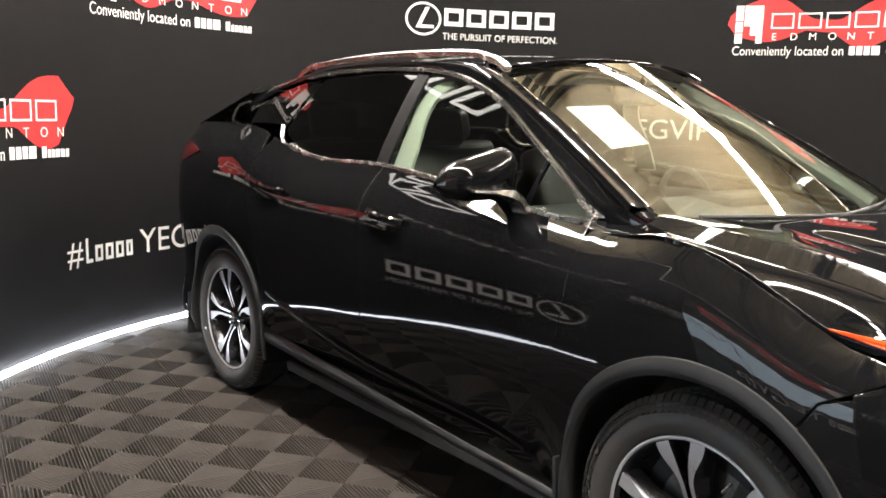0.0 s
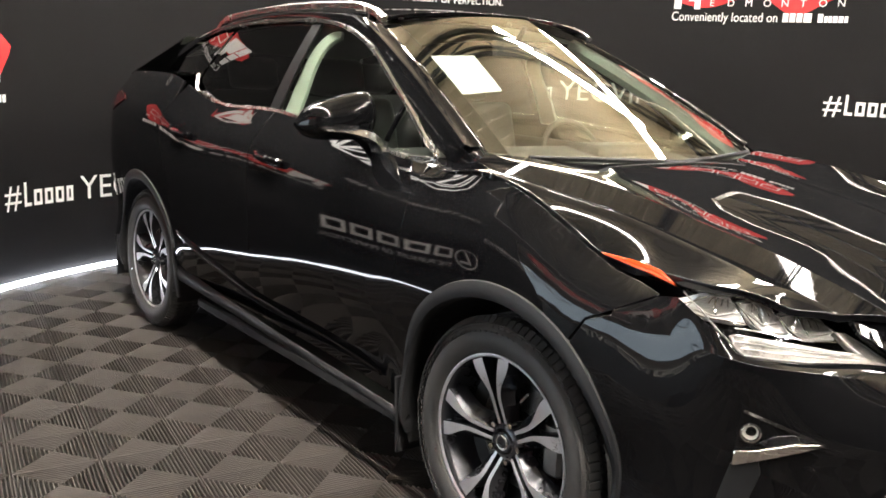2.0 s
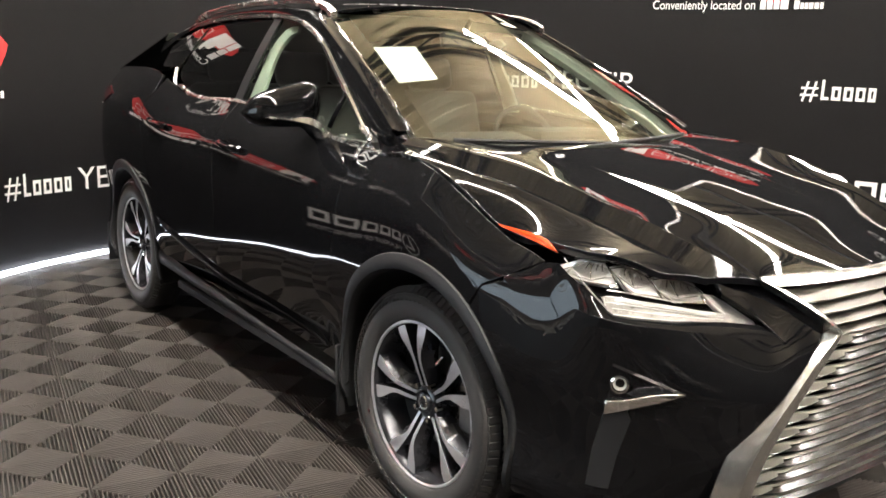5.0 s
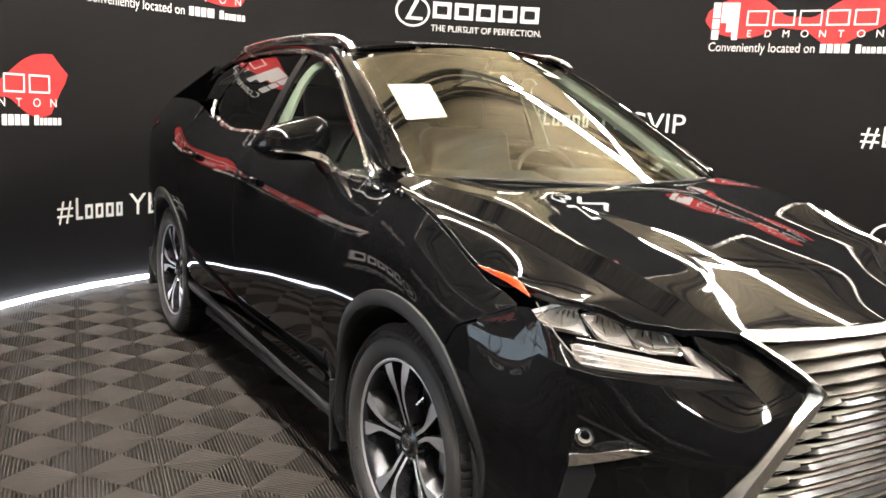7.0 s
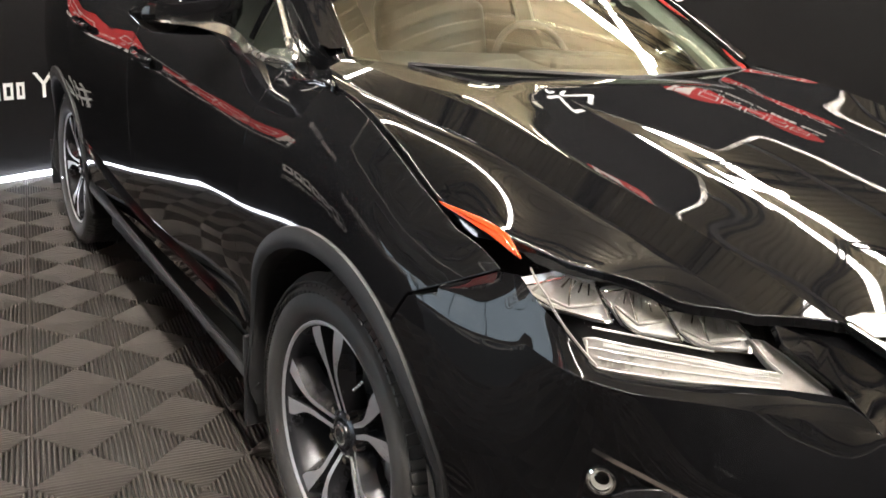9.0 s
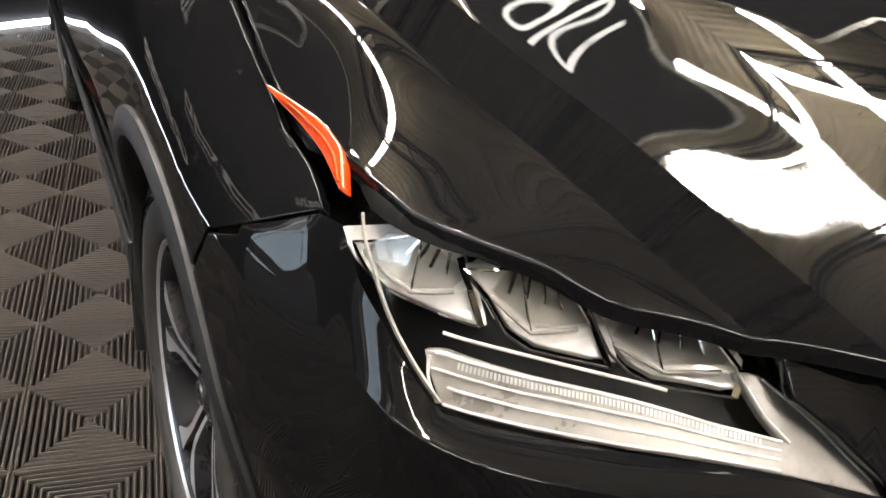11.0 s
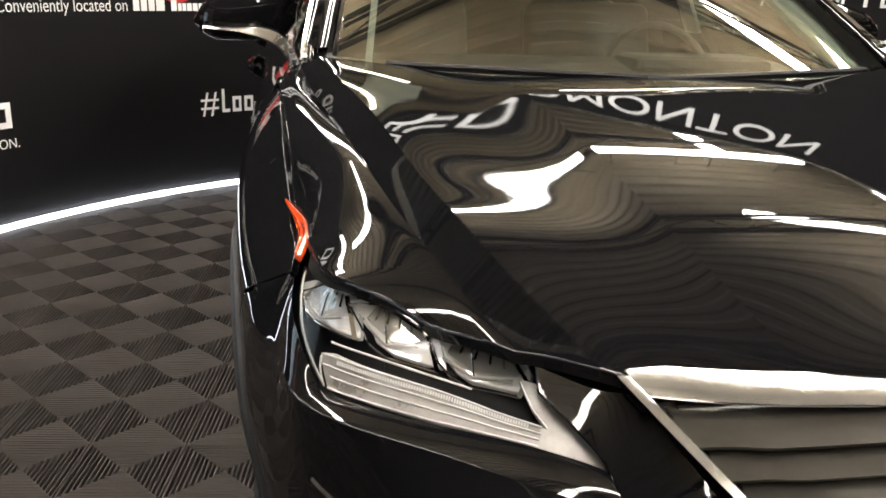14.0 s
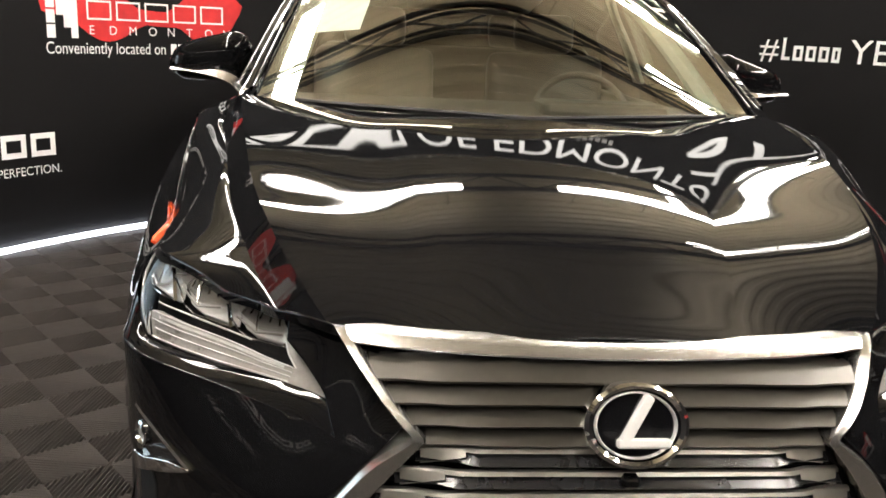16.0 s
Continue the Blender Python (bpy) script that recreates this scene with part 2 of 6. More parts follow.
def dense(poly, step, closed=True):
    """A polygon with points no farther apart than step."""
    out, n = [], len(poly)
    for i in range(n if closed else n - 1):
        a, b = np.array(poly[i], float), np.array(poly[(i + 1) % n], float)
        k = max(1, int(math.ceil(np.hypot(*(b - a)) / step)))
        out += [a + (b - a) * j / k for j in range(k)]
    if not closed:
        out.append(np.array(poly[-1], float))
    return np.array(out)


def bend(*pts, step=0.03):
    """A smooth line through a few points of the plane."""
    p = np.array(pts, float)
    d = np.r_[0, np.cumsum(np.hypot(*np.diff(p, axis=0).T))]
    q = np.linspace(0, d[-1], max(3, int(d[-1] / step)))
    return [tuple(v) for v in np.c_[Curve(*zip(d, p[:, 0]))(q), Curve(*zip(d, p[:, 1]))(q)]]


def inside(poly, q):
    x, y = q[:, 0], q[:, 1]
    c = np.zeros(len(q), bool)
    j = len(poly) - 1
    for i in range(len(poly)):
        (xi, yi), (xj, yj) = poly[i], poly[j]
        if yi != yj:
            c ^= ((yi > y) != (yj > y)) & (x < (xj - xi) * (y - yi) / (yj - yi) + xi)
        j = i
    return c


def panel(name, poly, surf, mat, parent, label="", res=0.035, rim=0.014, lift=0.0, mirror=False, middle=(0.0, 1.4, 0.6), edge=0.0025, edge_step=None):
    """A skin of the surface surf(u, v) inside an outline, with rounded edges turned inwards."""
    from mathutils.geometry import delaunay_2d_cdt
    poly = dense(poly, edge_step or res * 0.7)
    lo, hi = poly.min(0), poly.max(0)
    gx, gy = np.arange(lo[0] + res / 2, hi[0], res), np.arange(lo[1] + res / 2, hi[1], res)
    g = np.array([(a + (res / 2 if j % 2 else 0), b) for j, b in enumerate(gy) for a in gx]).reshape(-1, 2)
    if len(g):
        g = g[inside(poly, g)]
    if len(g):
        far = np.min(np.hypot(g[:, None, 0] - poly[None, :, 0], g[:, None, 1] - poly[None, :, 1]), axis=1)
        g = g[far > res * 0.45]
    pts = np.r_[poly, g] if len(g) else poly
    n = len(poly)
    co, _, tri, *_ = delaunay_2d_cdt([Vector(p) for p in pts], [(i, (i + 1) % n) for i in range(n)], [], 1, 1e-7)
    uv = np.array([tuple(c) for c in co])
    used = sorted({i for f in tri for i in f})
    back = {k: i for i, k in enumerate(used)}
    uv, tri = uv[used], [tuple(back[i] for i in f) for f in tri]

    def at(w):
        return np.asarray(surf(w[:, 0], w[:, 1]))
    e = 0.002
    p = at(uv)
    nn = np.cross(at(uv + (e, 0)) - at(uv - (e, 0)), at(uv + (0, e)) - at(uv - (0, e)))
    nn /= np.linalg.norm(nn, axis=1, keepdims=True) + 1e-12
    if np.sum(nn * (p - np.array(middle))) < 0:
        nn = -nn
    p = p + nn * lift
    f0 = tri[0]
    s = sum(float(np.cross(p[f[1]] - p[f[0]], p[f[2]] - p[f[0]]) @ nn[f[0]]) for f in tri)
    if s < 0:
        tri = [tuple(reversed(f)) for f in tri]
    verts, normals, faces = [p], [nn], list(tri)
    if rim:
        used_e = {}
        for f in tri:
            for a, b in zip(f, f[1:] + f[:1]):
                used_e[(a, b)] = 1
        nxt = {a: b for a, b in used_e if (b, a) not in used_e}
        prv = {b: a for a, b in nxt.items()}
        ring = [k for k in nxt if k in prv]
        idx = {k: i for i, k in enumerate(ring)}
        t = np.array([p[nxt[k]] - p[prv[k]] for k in ring])
        out = np.cross(t, nn[ring])
        out /= np.linalg.norm(out, axis=1, keepdims=True) + 1e-12
        pr, nr, m, base = p[ring], nn[ring], len(ring), len(p)
        n1 = nr * 0.75 + out * 0.66
        verts += [pr, pr + out * edge * 0.7 - nr * edge * 0.3, pr + out * edge - nr * edge, pr + out * edge * 0.8 - nr * rim]
        normals += [nr, n1, out, out]
        for k in ring:
            if nxt[k] not in idx:
                continue
            a, b = idx[k], idx[nxt[k]]
            for r in range(3):
                faces.append((base + r * m + b, base + r * m + a, base + (r + 1) * m + a, base + (r + 1) * m + b))
    return add_mesh(name, np.concatenate(verts), faces, mat, parent, np.concatenate(normals), label, mirror=mirror)


def tube(name, path, profile, mat, parent, label="", closed=False, up=None, mirror=False, cap=True):
    """A bar of a given section along a line; profile: (sideways, upwards) offsets. up: the section's upward way at each point."""
    path = np.array([tuple(p) for p in path], float)
    n, k = len(path), len(profile)
    t = np.gradient(path, axis=0) if not closed else np.roll(path, -1, 0) - np.roll(path, 1, 0)
    t /= np.linalg.norm(t, axis=1, keepdims=True)
    upv = np.tile((0.0, 0.0, 1.0), (n, 1)) if up is None else (np.tile(up, (n, 1)) if np.ndim(up) == 1 else np.asarray(up, float))
    side = np.cross(t, upv)
    side /= np.linalg.norm(side, axis=1, keepdims=True)
    upv = np.cross(side, t)
    prof = np.array(profile, float)
    v = (path[:, None] + prof[None, :, 0, None] * side[:, None] + prof[None, :, 1, None] * upv[:, None]).reshape(-1, 3)
    f = []
    for i in range(n if closed else n - 1):
        j = (i + 1) % n
        for a in range(k):
            b = (a + 1) % k
            f.append((i * k + a, i * k + b, j * k + b, j * k + a))
    if cap and not closed:
        f += [tuple(range(k - 1, -1, -1)), tuple((n - 1) * k + a for a in range(k))]
    ob = add_mesh(name, v, f, mat, parent, label=label, mirror=mirror)
    fix_normals(ob)
    return ob


def fix_normals(ob, angle=40):
    bm = bmesh.new()
    bm.from_mesh(ob.data)
    bmesh.ops.recalc_face_normals(bm, faces=bm.faces)
    for e in bm.edges:
        e.smooth = len(e.link_faces) == 2 and e.calc_face_angle(3.0) < radians(angle)
    for f in bm.faces:
        f.smooth = True
    bm.to_mesh(ob.data)
    bm.free()


def loft(name, rows, mat, parent, label="", mirror=False, closed=False):
    """A skin through rows of points."""
    rows = np.asarray(rows, float)
    n, k = rows.shape[:2]
    f = [(i * k + j, i * k + (j + 1) % k, (i + 1) * k + (j + 1) % k, (i + 1) * k + j) for i in range(n - 1) for j in range(k if closed else k - 1)]
    ob = add_mesh(name, rows.reshape(-1, 3), f, mat, parent, label=label, mirror=mirror)
    fix_normals(ob)
    return ob


def oval(r, n=8, squash=1.0):
    return [(r * math.cos(a), r * squash * math.sin(a)) for a in np.linspace(0, 2 * math.pi, n, endpoint=False)]


def empty(name, label, category, group="", at=(0, 0, 0), kind=""):
    ob = new(name)
    ob.location = at
    return tagged(ob, label, category, group, kind)


# ---- the hall and the booth ----
def slab_box(name, lo, hi, mat, label, kind="structure", category="", bevel=0.0):
    bm = bmesh.new()
    c = [(a + b) / 2 for a, b in zip(lo, hi)]
    box(bm, [b - a for a, b in zip(lo, hi)], Matrix.Translation(c), bevel)
    return tagged(part(name, bm, mat, None), label, category or name.split("_")[0], kind=kind)


HX, HY = 11.0, 13.0
slab_box("ground", (-HX, -HY, -0.2), (HX, HY, -0.03), SLAB, "concrete slab under the booth's tiles, darkened to deepen their gaps")
for nm, lo, hi in (("wall_north", (-HX, HY, -0.03), (HX, HY + 0.2, CEIL)), ("wall_south", (-HX, -HY - 0.2, -0.03), (HX, -HY, CEIL)),
                   ("wall_east", (HX, -HY - 0.2, -0.03), (HX + 0.2, HY + 0.2, CEIL))):
    slab_box(nm, lo, hi, BLOCKWALL, "plain painted wall that closes the hall")
# the hall's west wall with a wide window in it
WY0, WY1, WZ0, WZ1 = -0.5, 9.5, 0.4, 3.8
bm = bmesh.new()
for lo, hi in (((-HX - 0.2, -HY - 0.2, -0.03), (-HX, WY0, CEIL)), ((-HX - 0.2, WY1, -0.03), (-HX, HY + 0.2, CEIL)), ((-HX - 0.2, WY0, -0.03), (-HX, WY1, WZ0)), ((-HX - 0.2, WY0, WZ1), (-HX, WY1, CEIL))):
    box(bm, [b - a for a, b in zip(lo, hi)], Matrix.Translation([(a + b) / 2 for a, b in zip(lo, hi)]))
tagged(part("wall_west", bm, BLOCKWALL, None), "plain painted hall wall with a wide window", "wall", kind="structure")
win = empty("window_1", "wide steel-framed window that lets in cool daylight", "window", at=(-HX - 0.1, WY0, WZ0), kind="structure")
bm = bmesh.new()
for k in range(4):
    box(bm, (0.06, 0.05, WZ1 - WZ0), Matrix.Translation((0, (WY1 - WY0) * k / 3, (WZ1 - WZ0) / 2)))
for z in (0.025, WZ1 - WZ0 - 0.025):
    box(bm, (0.055, WY1 - WY0, 0.05), Matrix.Translation((0, (WY1 - WY0) / 2, z)))
part("window_frame", bm, STEEL, win)
for k in range(3):
    bm = bmesh.new()
    box(bm, (0.006, (WY1 - WY0) / 3 - 0.05, WZ1 - WZ0 - 0.06), Matrix.Translation((0, (WY1 - WY0) * (k + 0.5) / 3, (WZ1 - WZ0) / 2)))
    part("pane", bm, PANE, win).visible_shadow = False
slab_box("backdrop", (-HX - 1.3, WY0 - 2.5, -0.5), (-HX - 1.2, WY1 + 2.5, CEIL), DAYLIGHT, "pale overcast daylight outside the window")


def deck():
    """Corrugated roof deck: flat-topped waves that run across the hall."""
    per, dep, v, f = 0.26, 0.02, [], []
    y = -HY - 0.1
    xs = np.linspace(-HX - 0.1, HX + 0.1, 3)
    prof = []
    while y < HY + 0.1:
        prof += [(y, 0), (y + per * 0.3, 0), (y + per * 0.42, dep), (y + per * 0.82, dep), (y + per * 0.94, 0)]
        y += per
    for x in xs:
        v += [(x, a, CEIL + b) for a, b in prof]
    n = len(prof)
    f = [(i * n + j, i * n + j + 1, (i + 1) * n + j + 1, (i + 1) * n + j) for i in range(len(xs) - 1) for j in range(n - 1)]
    ob = add_mesh("ceiling", v, f, DECK, smooth=False)
    tagged(ob, "cream-painted corrugated steel roof deck", "ceiling", kind="structure")


deck()


def truss(y):
    """An open-web roof truss across the hall."""
    t = empty("roof_truss", "dark open-web steel roof truss under the deck", "truss", "roof trusses")
    z1, z0 = CEIL - 0.06, CEIL - 0.62
    for nm, z in (("top_chord", z1), ("bottom_chord", z0)):
        bm = bmesh.new()
        for dy in (-0.045, 0.045):
            box(bm, (2 * HX, 0.012, 0.075), Matrix.Translation((0, dy, z)))
            box(bm, (2 * HX, 0.06, 0.012), Matrix.Translation((0, dy * 1.5, z + (0.034 if z == z1 else -0.034))))
        part(nm, bm, STEEL, t)
    n = 16
    w = 2 * HX / n
    for i in range(n):
        bm = bmesh.new()
        x = -HX + i * w
        rod(bm, (x, 0, z1), (x + w / 2, 0, z0), 0.018, 6)
        rod(bm, (x + w / 2, 0, z0), (x + w, 0, z1), 0.018, 6)
        part("web_bar", bm, STEEL, t, smooth=True)
    t.location.y = y
    return t


first = truss(-11.0)
for k in range(1, 9):
    copy_thing(first, Matrix.Translation((0, -11.0 + 2.75 * k, 0)))


def joist(x):
    """A lighter purlin along the hall."""
    bm = bmesh.new()
    box(bm, (0.06, 2 * HY, 0.14), Matrix.Translation((x, 0, CEIL - 0.70)))
    box(bm, (0.12, 2 * HY, 0.012), Matrix.Translation((x, 0, CEIL - 0.77)))
    return tagged(part("roof_beam", bm, STEEL, None), "dark steel beam along the hall under the trusses", "beam", "roof beams")


for x in (-6.5, 7.2):
    joist(x)


def strip_light(x, y, z):
    t = empty("strip_light", "lit fluorescent strip light hung under the roof", "ceiling light", "strip lights in rows")
    bm = bmesh.new()
    box(bm, (0.16, 1.46, 0.05), Matrix.Translation((0, 0, 0.075)), 0.008)
    part("spine", bm, INK, t, "white enamelled metal spine")
    bm = bmesh.new()
    box(bm, (0.23, 1.485, 0.06), Matrix.Translation((0, 0, 0.01)), 0.03, 3)
    part("diffuser", bm, TUBE, t, "glowing opal diffuser", smooth=True)
    for s in (-0.5, 0.5):
        bm = bmesh.new()
        rod(bm, (0, s, 0.08), (0, s, CEIL - z - 0.02), 0.006, 6)
        part("hanger", bm, STEEL, t)
    t.location = (x, y, z)
    return t


ROWX, ROWZ = -1.85, 5.12
lamp0 = strip_light(ROWX, -7.0, ROWZ)
for k in range(1, 8):
    copy_thing(lamp0, Matrix.Translation((ROWX, -7.0 + 1.5 * k, ROWZ)))
for y in (-7.0, -5.5, -4.0, -2.5, 5.8):
    copy_thing(lamp0, Matrix.Translation((3.4, y, ROWZ)))
# a third row beyond the booth
for k in range(5):
    copy_thing(lamp0, Matrix.Translation((5.2, -2.5 + 1.5 * k, ROWZ)))
# a slanting row over the booth's far side
for k in (1, 2):
    copy_thing(lamp0, pose(2.0 + 1.4 * k, 3.2 - 0.515 * k, ROWZ, 0, 0, 69.8))
# a row across the hall behind the booth
for x in (-2.0, -0.5, 2.3, 3.8):
    copy_thing(lamp0, pose(x, 4.95, ROWZ, 0, 0, 90))

# the oval wall of the booth, by its length from the back middle (to +x)
TH = np.linspace(-1.5 * math.pi, 0.5 * math.pi, 1441)[::-1]
RING = np.c_[ROOM[0] + ROOM[2] * np.cos(TH), ROOM[1] + ROOM[3] * np.sin(TH)]
ARC = np.r_[0, np.cumsum(np.hypot(*np.diff(RING, axis=0).T))]
TOTAL = ARC[-1]


def on_wall(s, z, off=0.0):
    """Points at the length s along the wall and the height z, off metres in front of it."""
    s = np.mod(np.asarray(s, float), TOTAL)
    x, y = np.interp(s, ARC, RING[:, 0]), np.interp(s, ARC, RING[:, 1])
    nx, ny = (x - ROOM[0]) / ROOM[2] ** 2, (y - ROOM[1]) / ROOM[3] ** 2
    k = np.hypot(nx, ny)
    return np.c_[x - nx / k * off, y - ny / k * off, np.broadcast_to(z, x.shape)]


# a doorway in the cloth wall, where one walks in
GAP_Y, GAP_TOP = (-0.5, 1.2), 2.45


def in_gap(s):
    p = on_wall(s, 1.0)
    return (p[:, 0] < 0) & (p[:, 1] > GAP_Y[0]) & (p[:, 1] < GAP_Y[1])


def wall_top(s):
    """The wall stands highest behind the car, where it carries the header line."""
    s = np.mod(np.asarray(s, float) + TOTAL / 2, TOTAL) - TOTAL / 2
    return SIDE_TOP + (WALL_TOP - SIDE_TOP) * smoothstep(np.abs(s), 4.5, 4.3)


def wall_strip(s, z0):
    """A bent slab of cloth wall along the lengths s."""
    n = len(s)
    z1 = wall_top(s)
    v = np.concatenate([on_wall(s, z, off) for z, off in ((z0, 0.0), (z1, 0.0), (z1, -0.04), (z0, -0.04))])
    f = [(r * n + i, r * n + i + 1, ((r + 1) % 4) * n + i + 1, ((r + 1) % 4) * n + i) for r in range(4) for i in range(n - 1)]
    return v, f + [(0, n, 2 * n, 3 * n), (4 * n - 1, 3 * n - 1, 2 * n - 1, n - 1)]


S_ALL = np.linspace(0, TOTAL, 1400)
S_GAP = S_ALL[in_gap(S_ALL)]
S_OPEN = (S_GAP[0], S_GAP[-1])


def booth_wall():
    a = np.linspace(S_OPEN[1] - TOTAL, S_OPEN[0], 400)
    v, f = wall_strip(a, -0.004)
    v2, f2 = wall_strip(np.linspace(S_OPEN[0], S_OPEN[1], 16), GAP_TOP)
    ob = add_mesh("wall_booth", np.r_[v, v2], f + [tuple(i + len(v) for i in q) for q in f2], FABRIC)
    fix_normals(ob)
    return tagged(ob, "tall curved black printed cloth wall with one doorway", "wall", kind="structure")


WALL = booth_wall()


def trim_ring(name, prof, z, off, mat, label, category, closed=True):
    s = np.linspace(0, TOTAL, 420, endpoint=False) if closed else np.linspace(S_OPEN[1] - TOTAL + 0.85, 7.0, 200)
    ob = tube(name, on_wall(s, z(s) if callable(z) else z, off), prof, mat, None, closed=closed)
    return tagged(ob, label, category, kind="structure")


trim_ring("trim_top", [(-0.025, -0.03), (0.025, -0.03), (0.025, 0.03), (-0.025, 0.03)], lambda q: wall_top(q) + 0.03, -0.02, SATIN, "silver tube along the wall's top edge", "trim")
trim_ring("trim_led", [(-0.014, -0.012), (0.014, -0.012), (0.014, 0.02), (-0.014, 0.012)], 0.016, 0.02, LED, "bright cool-white light strip along the foot of the wall", "light strip", False)


# ---- print on the wall ----
def flat_text(body, height, width=None, align="LEFT"):
    """The triangles of a word, its capitals as high as given, from x = 0."""
    cu = bpy.data.curves.new("lettering", "FONT")
    cu.body, cu.size = body, 1.0
    ob = bpy.data.objects.new("lettering", cu)
    scene.collection.objects.link(ob)
    me = bpy.data.meshes.new_from_object(ob)
    v = np.array([tuple(p.co) for p in me.vertices]).reshape(-1, 3)
    f = [tuple(p.vertices) for p in me.polygons]
    bpy.data.objects.remove(ob)
    bpy.data.curves.remove(cu)
    bpy.data.meshes.remove(me)
    v[:, 0] -= v[:, 0].min()
    k = height / 0.69
    v = v * k
    if width:
        v[:, 0] *= width / v[:, 0].max()
    return v[:, :2], f


def put_print(name, v, f, s, z, mat, label, off=0.003):
    p = on_wall(s + v[:, 0], z + v[:, 1], off)
    ob = add_mesh(name, p, f, mat, WALL, label=label, smooth=False)
    bm = bmesh.new()
    bm.from_mesh(ob.data)
    c = Vector((ROOM[0], ROOM[1], 1.5))
    for fa in bm.faces:
        if fa.normal.dot(c - fa.calc_center_median()) < 0:
            fa.normal_flip()
    bm.to_mesh(ob.data)
    bm.free()
    return ob


def words(body, s, z, height, width=None, label="white printed lettering", mat=None):
    v, f = flat_text(body, height, width)
    return put_print("lettering", v, f, s, z, mat or INK, label)


def rects(rs):
    """Plain bars (x0, y0, x1, y1), cut fine enough to follow the wall."""
    v, f = [], []
    for x0, y0, x1, y1 in rs:
        n = max(1, int((x1 - x0) / 0.08))
        b = len(v)
        for i in range(n + 1):
            x = x0 + (x1 - x0) * i / n
            v += [(x, y0), (x, y1)]
        f += [(b + 2 * i, b + 2 * i + 2, b + 2 * i + 3, b + 2 * i + 1) for i in range(n)]
    return np.array(v), f


def bars(rs, s, z, label="plain white printed bars", mat=None):
    v, f = rects(rs)
    return put_print("printed_bar", v, f, s, z, mat or INK, label)


def wordmark(s, z, w, h, heavy=0.2, label="white wordmark drawn as plain shapes", mat=None):
    """Five plain letter-sized shapes in a row."""
    rs, g = [], w / 5
    t = h * heavy
    for i in range(5):
        a, b = i * g, i * g + g * 0.84
        rs += [(a, 0, b, t), (a, h - t, b, h), (a, t, a + t, h - t), (b - t, t, b, h - t)]
    bars(rs, s, z, label, mat)


def cloth_shape(s, z, w, h, seed):
    """The printed picture of a piece of red cloth: a wavy-edged flat shape."""
    rnd = random.Random(seed)
    n = 36
    top, low = [], []
    ph = [rnd.uniform(0, 6.28) for _ in range(4)]
    for i in range(n + 1):
        q = i / n
        mid = h * (0.36 + 0.16 * q + 0.12 * math.sin(5.5 * q + ph[0] * 0.2 + 0.8))
        thick = h * (0.2 + 0.13 * math.sin(7.5 * q + 0.6) + 0.1 * math.sin(14 * q + ph[1]) + 0.16 * q)
        end = min(1, 14 * q + 0.35, 10 * (1 - q) + 0.15)
        top.append((w * q, mid + max(0.12 * h, thick) * end))
        low.append((w * q + 0.02 * math.sin(9 * q + ph[2]), mid - max(0.1 * h, thick * 0.95 + 0.1 * h * math.sin(11 * q + ph[3])) * end))
    v = np.array(top + low)
    f = [(i, i + 1, n + 2 + i, n + 1 + i) for i in range(n)]
    put_print("printed_cloth", v, f, s, z, REDINK, "printed picture of crumpled red cloth", off=0.0015)


def dealer_block(s, z, seed):
    """Red cloth, badge, wordmark, town and a line of small print; z: the small print's foot."""
    w = 1.26
    cloth_shape(s - 0.03, z + 0.07, w + 0.12, 0.42, seed)
    bars([(0.0, 0.0, 0.055, 0.075), (0.0, 0.085, 0.055, 0.16), (0.0, 0.17, 0.055, 0.285), (0.065, 0.13, 0.2, 0.285), (0.11, 0.06, 0.2, 0.13), (0.155, 0.0, 0.2, 0.06)], s + 0.01, z + 0.09, "white badge drawn as plain shapes")
    wordmark(s + 0.27, z + 0.2, 0.97, 0.115, 0.1)
    for i, ch in enumerate("EDMONTON"):
        words(ch, s + 0.285 + i * 0.132, z + 0.115, 0.052)
    words("Conveniently located on", s, z, 0.068, w * 0.63)
    rs, x = [], w * 0.66
    for k in (0.05, 0.05, 0.05, 0.07):
        rs.append((x, 0, x + k * 0.8, 0.066))
        x += k
    x += 0.03
    for k in (0.045, 0.03, 0.03, 0.04, 0.04, 0.03):
        rs.append((x, 0, x + k * 0.8, 0.062 if k > 0.042 else 0.045))
        x += k
    bars(rs, s, z)


def maker_block(s, z):
    """Ring badge, wordmark and slogan; z: the slogan's foot."""
    a = np.linspace(0, 2 * math.pi, 49)[:-1]
    o = np.c_[0.148 + 0.148 * np.cos(a), 0.128 * np.sin(a)]
    i = np.c_[0.148 + 0.13 * np.cos(a), 0.111 * np.sin(a)]
    n = len(a)
    put_print("ring_badge", np.r_[o, i], [(k, (k + 1) % n, n + (k + 1) % n, n + k) for k in range(n)], s, z + 0.15, INK, "white ring badge")
    v = np.array([(0.165, 0.09), (0.2, 0.09), (0.13, -0.045), (0.235, -0.045), (0.235, -0.07), (0.085, -0.07)])
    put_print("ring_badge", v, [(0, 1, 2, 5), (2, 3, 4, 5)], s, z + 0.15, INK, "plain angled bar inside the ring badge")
    wordmark(s + 0.32, z + 0.105, 0.93, 0.135, 0.24)
    words("THE PURSUIT OF PERFECTION.", s + 0.31, z, 0.05, 0.94)


